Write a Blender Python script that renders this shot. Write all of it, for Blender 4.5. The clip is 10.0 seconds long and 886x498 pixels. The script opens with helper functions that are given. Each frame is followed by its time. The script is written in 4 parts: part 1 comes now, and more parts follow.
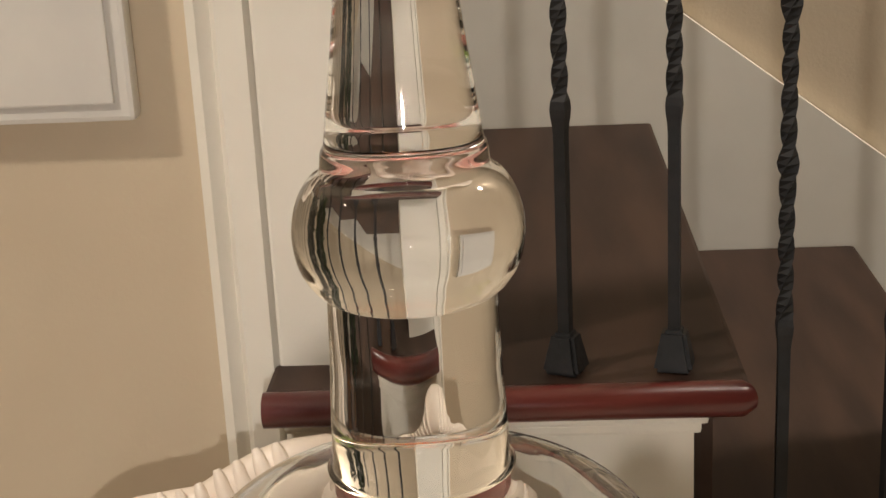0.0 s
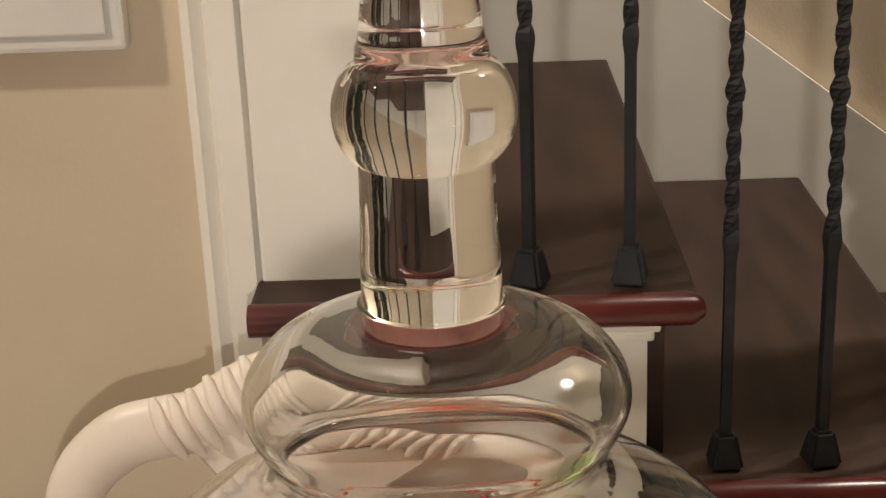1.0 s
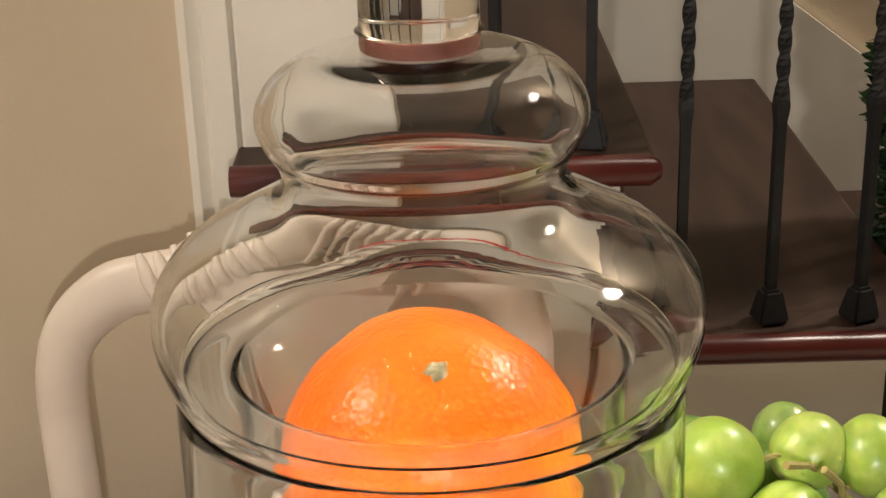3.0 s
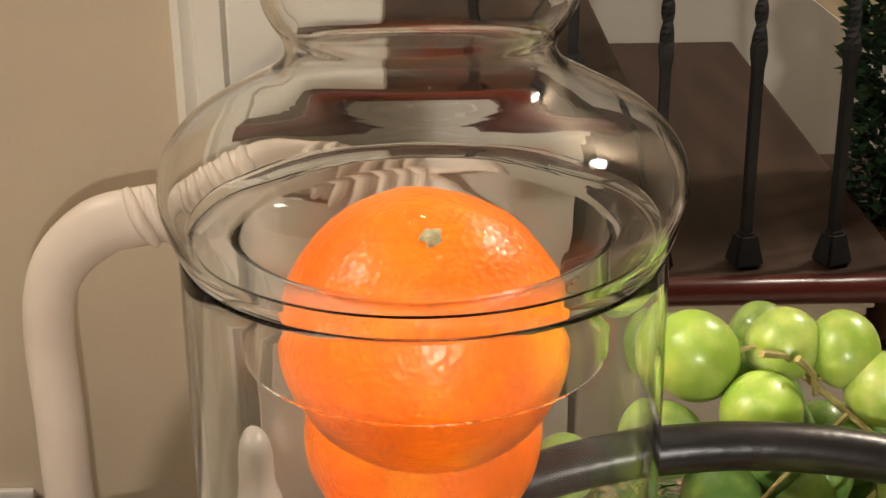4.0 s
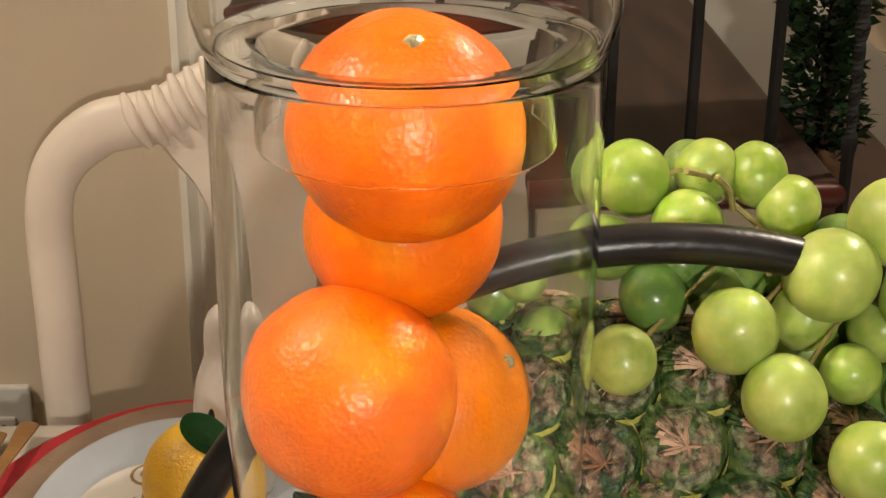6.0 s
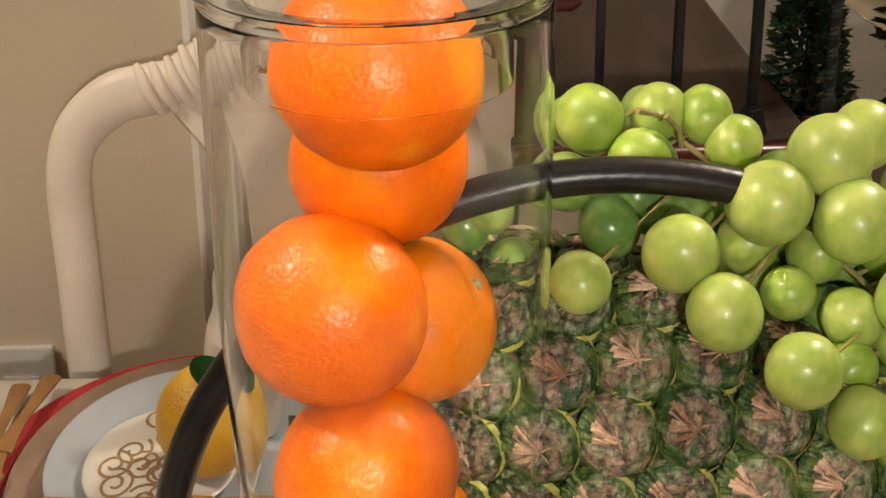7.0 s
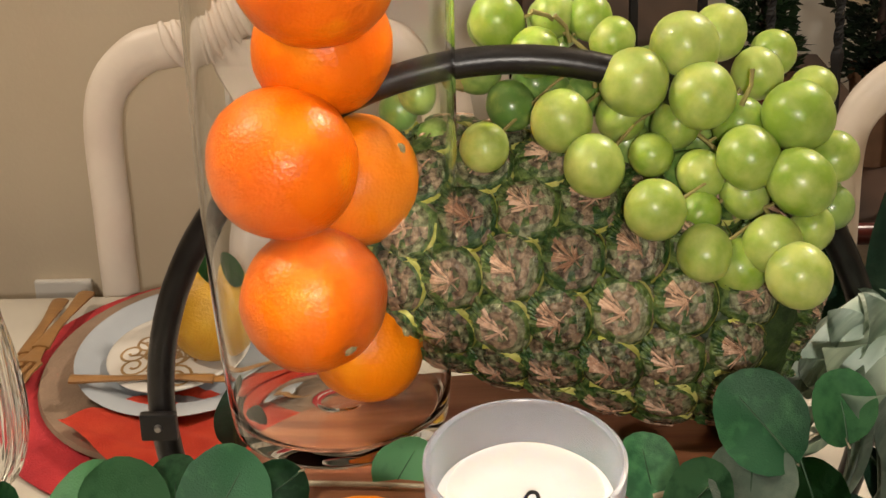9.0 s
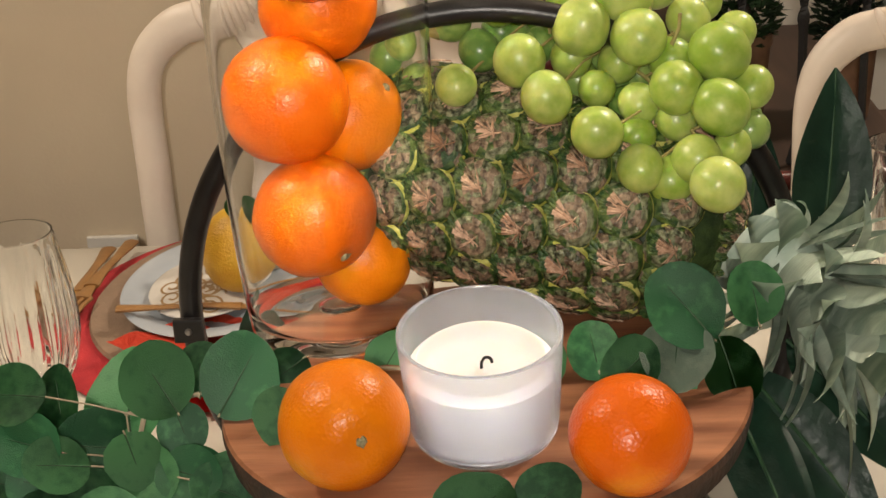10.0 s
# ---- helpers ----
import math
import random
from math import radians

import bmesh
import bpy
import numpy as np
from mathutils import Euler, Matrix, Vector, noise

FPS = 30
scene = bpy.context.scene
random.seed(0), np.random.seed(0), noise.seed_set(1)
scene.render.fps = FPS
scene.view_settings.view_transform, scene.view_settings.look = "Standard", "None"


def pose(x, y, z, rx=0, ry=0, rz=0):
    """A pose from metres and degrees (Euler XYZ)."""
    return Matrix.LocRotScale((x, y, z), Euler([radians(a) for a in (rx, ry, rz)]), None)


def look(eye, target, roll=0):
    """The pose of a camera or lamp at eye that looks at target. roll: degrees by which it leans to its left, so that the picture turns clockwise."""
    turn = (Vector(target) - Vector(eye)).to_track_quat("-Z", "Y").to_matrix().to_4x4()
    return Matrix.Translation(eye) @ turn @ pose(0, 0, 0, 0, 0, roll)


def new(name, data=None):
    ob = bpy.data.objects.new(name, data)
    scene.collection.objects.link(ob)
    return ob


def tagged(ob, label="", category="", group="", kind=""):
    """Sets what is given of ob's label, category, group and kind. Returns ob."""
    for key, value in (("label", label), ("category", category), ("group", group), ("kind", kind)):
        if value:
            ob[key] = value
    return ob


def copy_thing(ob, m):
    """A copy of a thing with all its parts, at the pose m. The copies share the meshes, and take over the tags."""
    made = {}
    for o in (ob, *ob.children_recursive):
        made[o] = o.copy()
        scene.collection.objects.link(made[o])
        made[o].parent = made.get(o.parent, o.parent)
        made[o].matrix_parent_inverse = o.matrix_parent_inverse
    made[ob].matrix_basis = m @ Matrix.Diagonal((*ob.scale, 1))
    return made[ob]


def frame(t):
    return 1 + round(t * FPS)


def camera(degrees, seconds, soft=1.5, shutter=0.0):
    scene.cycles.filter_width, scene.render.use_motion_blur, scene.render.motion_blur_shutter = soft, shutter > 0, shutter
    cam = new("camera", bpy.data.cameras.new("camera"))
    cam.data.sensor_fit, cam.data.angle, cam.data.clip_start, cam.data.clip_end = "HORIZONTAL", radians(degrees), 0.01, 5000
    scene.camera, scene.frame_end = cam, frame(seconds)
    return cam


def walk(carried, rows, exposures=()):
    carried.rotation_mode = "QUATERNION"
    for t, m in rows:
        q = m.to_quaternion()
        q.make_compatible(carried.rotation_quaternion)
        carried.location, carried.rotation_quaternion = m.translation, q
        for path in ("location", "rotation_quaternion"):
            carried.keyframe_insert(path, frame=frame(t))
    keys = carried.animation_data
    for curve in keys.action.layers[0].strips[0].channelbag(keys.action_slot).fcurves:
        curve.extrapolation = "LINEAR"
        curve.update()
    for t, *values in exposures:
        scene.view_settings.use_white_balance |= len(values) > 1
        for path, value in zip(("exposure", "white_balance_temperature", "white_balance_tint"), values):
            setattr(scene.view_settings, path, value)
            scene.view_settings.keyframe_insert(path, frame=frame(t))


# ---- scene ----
cam = camera(33.0, 10.0)

PATH = [
    (0, look((0.0128, -0.2181, 0.4626), (-0.0439, 0.7318, 0.1552), -2.88)),
    (0.5, look((0.0082, -0.2449, 0.4683), (-0.0303, 0.6986, 0.1392), -2.74)),
    (1, look((0.0051, -0.2784, 0.4685), (-0.0218, 0.6605, 0.1254), -2.34)),
    (1.5, look((0.0057, -0.3018, 0.4610), (-0.0168, 0.6333, 0.1073), -2.41)),
    (2, look((0.0033, -0.3087, 0.4502), (-0.0113, 0.6229, 0.0870), -2.11)),
    (2.5, look((0.0009, -0.3287, 0.4463), (-0.0080, 0.6007, 0.0775), -2.11)),
    (4, look((-0.0061, -0.3680, 0.4182), (0.0078, 0.5551, 0.0341), -0.65)),
    (4.5, look((-0.0120, -0.3962, 0.4123), (0.0138, 0.5271, 0.0291), -0.59)),
    (5, look((-0.0141, -0.4140, 0.4029), (0.0222, 0.5065, 0.0139), -0.00)),
    (5.5, look((-0.0150, -0.4421, 0.3972), (0.0262, 0.4789, 0.0100), 0.38)),
    (7, look((0.0058, -0.5318, 0.3965), (0.0264, 0.3878, 0.0042), -0.63)),
    (7.5, look((0.0238, -0.5735, 0.4002), (0.0245, 0.3470, 0.0095), -1.30)),
    (8, look((0.0337, -0.6101, 0.4005), (0.0327, 0.3113, 0.0120), -1.50)),
    (8.5, look((0.0512, -0.6585, 0.3938), (0.0382, 0.2658, 0.0123), -1.59)),
    (9, look((0.0685, -0.7034, 0.3788), (0.0455, 0.2255, 0.0093), -1.65)),
    (9.5, look((0.0919, -0.7769, 0.3738), (0.0520, 0.1553, 0.0140), -1.85)),
    (10, look((0.1148, -0.8487, 0.3868), (0.0552, 0.0787, 0.0176), -3.39)),
]
walk(cam, PATH, [(0.0, 0.14, 6050, 10), (2.5, 0.08, 6100, 10), (4.0, 0.0, 6300, 10), (5.5, -0.04, 6500, 10), (8.5, -0.03, 6500, 10), (10.0, 0.04, 6450, 10)])

# ---- light ----
world = bpy.data.worlds.new("room_air")
scene.world = world
world.use_nodes = True
world.node_tree.nodes["Background"].inputs[0].default_value = (1.0, 0.91, 0.82, 1)
world.node_tree.nodes["Background"].inputs[1].default_value = 0.30


def lamp(name, eye, target, size, watts, colour):
    data = bpy.data.lights.new(name, "AREA")
    data.shape, data.size, data.energy, data.color = "DISK", size, watts, colour
    ob = new(name, data)
    ob.matrix_world = look(eye, target)
    return ob


# stand-in for the phone's torch beside the lens, kept still; not a room lamp
lamp("phone_torch", (0.10, -1.04, 0.47), (0.06, 0.10, 0.05), 0.05, 6.4, (1.0, 0.90, 0.79))
# added fill, without a fixture, that brightens the beige wall and column
lamp("wall_fill", (-1.15, -0.15, 1.5), (-0.15, 0.56, 0.25), 0.10, 17.0, (1.0, 0.85, 0.68))
# another invented fill lamp, lifting the skirt board and wall behind the stairs
lamp("stair_fill", (1.25, 0.86, 1.66), (0.22, 0.98, 0.0), 0.22, 34.0, (1.0, 0.86, 0.70))
for k in range(5):
    bulb = bpy.data.lights.new("chandelier_bulb", "POINT")
    bulb.energy, bulb.shadow_soft_size, bulb.color = 0.75, 0.012, (1.0, 0.86, 0.70)
    ob = new("chandelier_bulb", bulb)
    ob.location = (-0.15 + 0.14 * math.cos(1.257 * k), -0.50 + 0.14 * math.sin(1.257 * k), 1.30)


# ---- materials ----
def mat(name, c1, c2, scale=20.0, rough=0.5, bump=0.0, bscale=200.0, metal=0.0, detail=5.0, lo=0.35, hi=0.65,
        stretch=None, rnd=0.0, sub=0.0, coat=0.0, trans=0.0, spec=0.5):
    m = bpy.data.materials.new(name)
    m.use_nodes = True
    nt = m.node_tree
    b = nt.nodes["Principled BSDF"]
    tc = nt.nodes.new("ShaderNodeTexCoord")
    mp = nt.nodes.new("ShaderNodeMapping")
    nt.links.new(tc.outputs["Object"], mp.inputs["Vector"])
    if stretch:
        mp.inputs["Scale"].default_value = stretch
    n = nt.nodes.new("ShaderNodeTexNoise")
    n.inputs["Scale"].default_value = scale
    n.inputs["Detail"].default_value = detail
    nt.links.new(mp.outputs["Vector"], n.inputs["Vector"])
    r = nt.nodes.new("ShaderNodeValToRGB")
    r.color_ramp.elements[0].position, r.color_ramp.elements[0].color = lo, (*c1, 1)
    r.color_ramp.elements[1].position, r.color_ramp.elements[1].color = hi, (*c2, 1)
    fac = n.outputs["Fac"]
    if rnd:
        oi = nt.nodes.new("ShaderNodeObjectInfo")
        ma = nt.nodes.new("ShaderNodeMath")
        ma.operation = "MULTIPLY_ADD"
        ma.inputs[1].default_value = rnd
        nt.links.new(oi.outputs["Random"], ma.inputs[0])
        nt.links.new(fac, ma.inputs[2])
        mb = nt.nodes.new("ShaderNodeMath")
        mb.operation = "SUBTRACT"
        mb.inputs[1].default_value = rnd / 2
        nt.links.new(ma.outputs[0], mb.inputs[0])
        fac = mb.outputs[0]
    nt.links.new(fac, r.inputs["Fac"])
    nt.links.new(r.outputs["Color"], b.inputs["Base Color"])
    b.inputs["Roughness"].default_value = rough
    b.inputs["Metallic"].default_value = metal
    b.inputs["Specular IOR Level"].default_value = spec
    b.inputs["Coat Weight"].default_value = coat
    b.inputs["Coat Roughness"].default_value = 0.15
    b.inputs["Transmission Weight"].default_value = trans
    if sub:
        b.inputs["Subsurface Weight"].default_value = sub
        b.inputs["Subsurface Radius"].default_value = (0.006, 0.005, 0.002)
        b.inputs["Subsurface Scale"].default_value = 1.0
    if bump:
        n2 = nt.nodes.new("ShaderNodeTexNoise")
        n2.inputs["Scale"].default_value = bscale
        n2.inputs["Detail"].default_value = 3.0
        nt.links.new(mp.outputs["Vector"], n2.inputs["Vector"])
        bp = nt.nodes.new("ShaderNodeBump")
        bp.inputs["Strength"].default_value = bump
        bp.inputs["Distance"].default_value = 0.002
        nt.links.new(n2.outputs["Fac"], bp.inputs["Height"])
        nt.links.new(bp.outputs["Normal"], b.inputs["Normal"])
    return m


def glass(name, colour=(1, 1, 1), rough=0.0, ior=1.45):
    m = bpy.data.materials.new(name)
    m.use_nodes = True
    nt = m.node_tree
    b = nt.nodes["Principled BSDF"]
    b.inputs["Base Color"].default_value = (*colour, 1)
    b.inputs["Transmission Weight"].default_value = 1.0
    b.inputs["IOR"].default_value = ior
    n = nt.nodes.new("ShaderNodeTexNoise")
    n.inputs["Scale"].default_value = 14.0
    r = nt.nodes.new("ShaderNodeMapRange")
    r.inputs["To Min"].default_value = rough
    r.inputs["To Max"].default_value = rough + 0.008
    tc = nt.nodes.new("ShaderNodeTexCoord")
    nt.links.new(tc.outputs["Object"], n.inputs["Vector"])
    nt.links.new(n.outputs["Fac"], r.inputs["Value"])
    nt.links.new(r.outputs[0], b.inputs["Roughness"])
    bp = nt.nodes.new("ShaderNodeBump")
    bp.inputs["Strength"].default_value = 0.03
    bp.inputs["Distance"].default_value = 0.002
    nt.links.new(n.outputs["Fac"], bp.inputs["Height"])
    nt.links.new(bp.outputs["Normal"], b.inputs["Normal"])
    return m


M_WALL = mat("beige_paint", (0.50, 0.41, 0.29), (0.54, 0.45, 0.32), 6, 0.75, 0.12, 300)
M_WHITE = mat("white_trim_paint", (0.66, 0.62, 0.53), (0.72, 0.68, 0.59), 10, 0.45, 0.06, 120)
M_CHAIR = mat("cream_chair_paint", (0.70, 0.60, 0.50), (0.78, 0.69, 0.58), 14, 0.42, 0.08, 90)
M_TREAD = mat("dark_walnut", (0.022, 0.012, 0.008), (0.046, 0.025, 0.016), 30, 0.55, 0.06, 120, stretch=(1, 0.15, 1), spec=0.25)
M_NOSE = mat("mahogany_edge", (0.050, 0.008, 0.007), (0.095, 0.018, 0.013), 40, 0.28, 0.05, 120, stretch=(0.2, 1, 1))
M_IRON = mat("black_iron", (0.006, 0.006, 0.006), (0.013, 0.012, 0.012), 60, 0.6, 0.15, 260, metal=0.3)
M_SCREW = mat("bright_steel", (0.45, 0.44, 0.42), (0.55, 0.54, 0.52), 60, 0.3, 0.1, 300, metal=1.0)
M_HOOP = mat("black_tube", (0.006, 0.005, 0.005), (0.014, 0.012, 0.011), 50, 0.33, 0.10, 240)
M_TABLE = mat("cream_table_paint", (0.47, 0.43, 0.36), (0.54, 0.50, 0.42), 8, 0.4, 0.05, 80)
M_RED = mat("red_cloth", (0.33, 0.012, 0.018), (0.45, 0.022, 0.026), 60, 0.85, 0.5, 900)
M_NAPKIN = mat("orange_red_cloth", (0.62, 0.045, 0.018), (0.72, 0.075, 0.028), 50, 0.8, 0.4, 700)
M_KRAFT = mat("brown_charger", (0.17, 0.11, 0.070), (0.24, 0.16, 0.105), 40, 0.7, 0.3, 500)
M_PLATE = mat("grey_stoneware", (0.30, 0.33, 0.36), (0.38, 0.41, 0.44), 12, 0.25, 0.03, 60)
M_PORC = mat("white_porcelain", (0.54, 0.51, 0.46), (0.62, 0.59, 0.54), 20, 0.25, 0.05, 80)
M_GOLDLINE = mat("brown_gilt_line", (0.20, 0.12, 0.05), (0.32, 0.20, 0.08), 60, 0.4)
M_SPOON = mat("amber_wood", (0.20, 0.095, 0.028), (0.29, 0.145, 0.045), 40, 0.4, 0.1, 300, stretch=(1, 0.1, 1))
M_TRAY = mat("acacia_wood", (0.15, 0.050, 0.022), (0.36, 0.155, 0.075), 55, 0.42, 0.12, 260, stretch=(0.12, 1, 1), detail=8)
M_BARK = mat("dark_edge_bark", (0.020, 0.012, 0.008), (0.06, 0.03, 0.018), 60, 0.7, 0.5, 200)
M_GLASS = glass("clear_glass", (0.985, 0.99, 0.985), 0.0, 1.45)
M_JAR = glass("thin_jar_glass", (0.985, 0.99, 0.985), 0.0, 1.27)
# colour of the oranges as refracted in the finial's foot, painted on
M_REFRACTION = mat("painted_orange_refraction", (0.17, 0.065, 0.045), (0.26, 0.11, 0.08), 120, 0.25, 0.05, 300, trans=0.25)
M_TUMBLER = mat("frosted_tumbler", (0.78, 0.82, 0.90), (0.84, 0.88, 0.95), 18, 0.27, 0.03, 70, trans=0.86)
M_WAX = mat("white_wax", (0.70, 0.69, 0.67), (0.77, 0.76, 0.74), 30, 0.5, 0.08, 120, sub=0.3)
M_WICK = mat("burnt_wick", (0.006, 0.005, 0.005), (0.02, 0.018, 0.016), 300, 0.9)
M_GRAPE = mat("grape_skin", (0.27, 0.41, 0.055), (0.52, 0.60, 0.18), 1.7, 0.36, 0.05, 5, lo=0.30, hi=0.78, rnd=0.35, sub=0.8, coat=0.10)
# darker copy of the grape skin, with the bunch's inner shade in its colour
M_GRAPE_SHADE = mat("grape_skin_painted_shade", (0.12, 0.24, 0.05), (0.28, 0.40, 0.10), 1.7, 0.3, 0.05, 5, rnd=0.3, sub=0.3, coat=0.2)
M_STEM = mat("dry_stem", (0.24, 0.19, 0.06), (0.38, 0.33, 0.11), 90, 0.7, 0.3, 400)
M_TWIG = mat("pale_twig", (0.28, 0.23, 0.15), (0.42, 0.36, 0.24), 90, 0.7, 0.3, 400)
M_LEAF = mat("eucalyptus_leaf", (0.020, 0.115, 0.042), (0.070, 0.245, 0.088), 2.6, 0.48, 0.22, 26, rnd=0.5, detail=8)
M_LEAFG = mat("grey_green_leaf", (0.13, 0.19, 0.14), (0.21, 0.27, 0.20), 2.6, 0.6, 0.22, 26, rnd=0.3)
M_MAGN = mat("dark_glossy_leaf", (0.010, 0.042, 0.026), (0.030, 0.085, 0.050), 30, 0.38, 0.3, 160, rnd=0.3)
M_VEIN = mat("leaf_vein", (0.012, 0.05, 0.02), (0.03, 0.085, 0.03), 80, 0.6)
M_CROWN = mat("crown_leaf_green", (0.34, 0.44, 0.36), (0.60, 0.69, 0.57), 70, 0.5, 0.35, 300, rnd=0.4, stretch=(1, 0.15, 1))
M_PINE = mat("pineapple_skin", (0.008, 0.022, 0.005), (0.050, 0.085, 0.020), 90, 0.5, 0.5, 300)
M_EYE = mat("pineapple_eye", (0.032, 0.038, 0.018), (0.30, 0.32, 0.18), 4.0, 0.26, 1.0, 7, rnd=0.15, detail=8)
M_EYE2 = mat("pineapple_eye_centre", (0.050, 0.032, 0.018), (0.34, 0.25, 0.16), 4.5, 0.28, 1.0, 7, rnd=0.15, detail=8)
M_BRACT = mat("pineapple_bract", (0.32, 0.18, 0.105), (0.66, 0.45, 0.31), 6.0, 0.6, 0.4, 9, rnd=0.4, detail=8)
M_RIND = mat("pineapple_edge_green", (0.014, 0.052, 0.010), (0.17, 0.24, 0.060), 3.5, 0.36, 0.8, 7, rnd=0.15, lo=0.4, hi=0.75)
M_LEMON = mat("yellow_fruit_skin", (0.50, 0.26, 0.012), (0.60, 0.36, 0.02), 30, 0.4, 0.4, 500)
M_ZIN = mat("white_figurine_glaze", (0.48, 0.42, 0.37), (0.56, 0.50, 0.45), 30, 0.35)
M_SOIL = mat("evergreen_needles", (0.004, 0.014, 0.004), (0.014, 0.040, 0.010), 80, 0.6, rnd=0.4)
M_POT = mat("clay_pot", (0.16, 0.085, 0.045), (0.24, 0.13, 0.07), 40, 0.75, 0.2, 300)
M_PLASTIC = mat("white_plastic", (0.58, 0.55, 0.50), (0.63, 0.60, 0.54), 20, 0.4)
M_CEIL = mat("ceiling_paint", (0.70, 0.67, 0.60), (0.75, 0.72, 0.65), 8, 0.8)
M_FLOOR = mat("dark_floor_wood", (0.07, 0.035, 0.018), (0.12, 0.06, 0.03), 20, 0.4, 0.1, 90, stretch=(0.1, 1, 1))


def orange_skin(name, c1, c2, c3):
    m = mat(name, c1, c2, 22, 0.34, 0.0, 10, rnd=0.25, sub=0.03, coat=0.04, spec=0.25)
    nt = m.node_tree
    b = nt.nodes["Principled BSDF"]
    tc = nt.nodes.new("ShaderNodeTexCoord")
    v = nt.nodes.new("ShaderNodeTexVoronoi")
    v.inputs["Scale"].default_value = 520.0
    nt.links.new(tc.outputs["Object"], v.inputs["Vector"])
    n = nt.nodes.new("ShaderNodeTexNoise")
    n.inputs["Scale"].default_value = 130.0
    nt.links.new(tc.outputs["Object"], n.inputs["Vector"])
    ad = nt.nodes.new("ShaderNodeMath")
    ad.operation = "MULTIPLY_ADD"
    ad.inputs[1].default_value = 0.6
    nt.links.new(v.outputs["Distance"], ad.inputs[0])
    nt.links.new(n.outputs["Fac"], ad.inputs[2])
    bp = nt.nodes.new("ShaderNodeBump")
    bp.inputs["Strength"].default_value = 0.42
    bp.inputs["Distance"].default_value = 0.0010
    nt.links.new(ad.outputs[0], bp.inputs["Height"])
    nt.links.new(bp.outputs["Normal"], b.inputs["Normal"])
    # yellowish patch of uneven ripeness
    old = b.inputs["Base Color"].links[0].from_socket
    n3 = nt.nodes.new("ShaderNodeTexNoise")
    n3.inputs["Scale"].default_value = 17.0
    n3.inputs["Detail"].default_value = 6.0
    nt.links.new(tc.outputs["Object"], n3.inputs["Vector"])
    rr = nt.nodes.new("ShaderNodeMapRange")
    rr.inputs["From Min"].default_value, rr.inputs["From Max"].default_value = 0.57, 0.72
    nt.links.new(n3.outputs["Fac"], rr.inputs["Value"])
    mx = nt.nodes.new("ShaderNodeMix")
    mx.data_type = "RGBA"
    mx.inputs[7].default_value = (*c3, 1)
    nt.links.new(rr.outputs[0], mx.inputs[0])
    nt.links.new(old, mx.inputs[6])
    nt.links.new(mx.outputs[2], b.inputs["Base Color"])
    return m


M_ORANGE = orange_skin("mandarin_peel", (0.60, 0.100, 0.0010), (0.70, 0.140, 0.0012), (0.72, 0.25, 0.004))
M_ORANGE2 = orange_skin("pale_mandarin_peel", (0.60, 0.145, 0.0012), (0.69, 0.195, 0.0016), (0.71, 0.29, 0.005))
M_BUTTON = mat("stem_button", (0.20, 0.17, 0.08), (0.34, 0.30, 0.17), 300, 0.8, 0.6, 900)


# ---- mesh helpers ----
def mesh(name, bm, mats, smooth=True):
    me = bpy.data.meshes.new(name)
    bm.normal_update()
    bm.to_mesh(me)
    bm.free()
    for m in (mats if isinstance(mats, (list, tuple)) else [mats]):
        me.materials.append(m)
    if smooth:
        for p in me.polygons:
            p.use_smooth = True
        me.set_sharp_from_angle(angle=radians(48))
    return me


def part(name, bm, material, parent=None, label="", smooth=True, at=None):
    me = bm if isinstance(bm, bpy.types.Mesh) else mesh(name, bm, material, smooth)
    ob = new(name, me)
    if parent:
        ob.parent = parent
    if at is not None:
        ob.matrix_basis = at
    return tagged(ob, label)


def thing(name, label, category, m=None, group="", kind=""):
    ob = new(name)
    ob.empty_display_size = 0.02
    if m is not None:
        ob.matrix_basis = m
    return tagged(ob, label, category, group, kind)


def lathe(profile, n=64, closed=False):
    bm = bmesh.new()
    rings = []
    for r, z in profile:
        if r < 1e-5:
            rings.append([bm.verts.new((0, 0, z))])
        else:
            rings.append([bm.verts.new((r * math.cos(2 * math.pi * k / n), r * math.sin(2 * math.pi * k / n), z)) for k in range(n)])
    pairs = list(zip(rings, rings[1:]))
    if closed:
        pairs.append((rings[-1], rings[0]))
    for a, b in pairs:
        for k in range(n):
            q = (k + 1) % n
            if len(a) == 1 and len(b) == 1:
                break
            if len(a) == 1:
                bm.faces.new((a[0], b[q], b[k]))
            elif len(b) == 1:
                bm.faces.new((a[k], a[q], b[0]))
            else:
                bm.faces.new((a[k], a[q], b[q], b[k]))
    bmesh.ops.recalc_face_normals(bm, faces=bm.faces)
    return bm


def smooth_profile(pts, steps=6):
    out = []
    n = len(pts)
    for i in range(n - 1):
        p0, p1, p2, p3 = pts[max(i - 1, 0)], pts[i], pts[i + 1], pts[min(i + 2, n - 1)]
        for s in range(steps):
            t = s / steps
            out.append(tuple(0.5 * ((2 * p1[k]) + (p2[k] - p0[k]) * t + (2 * p0[k] - 5 * p1[k] + 4 * p2[k] - p3[k]) * t * t
                                    + (3 * p1[k] - p0[k] - 3 * p2[k] + p3[k]) * t ** 3) for k in range(len(p1))))
    out.append(tuple(pts[-1]))
    return out


def box(x0, x1, y0, y1, z0, z1, bevel=0.0, bm=None):
    bm = bm or bmesh.new()
    g = bmesh.ops.create_cube(bm, size=1.0, matrix=Matrix.LocRotScale(((x0 + x1) / 2, (y0 + y1) / 2, (z0 + z1) / 2), None, (x1 - x0, y1 - y0, z1 - z0)))
    if bevel:
        es = list({e for v in g["verts"] for e in v.link_edges})
        bmesh.ops.bevel(bm, geom=es, offset=bevel, segments=2, affect="EDGES", profile=0.6)
    return bm


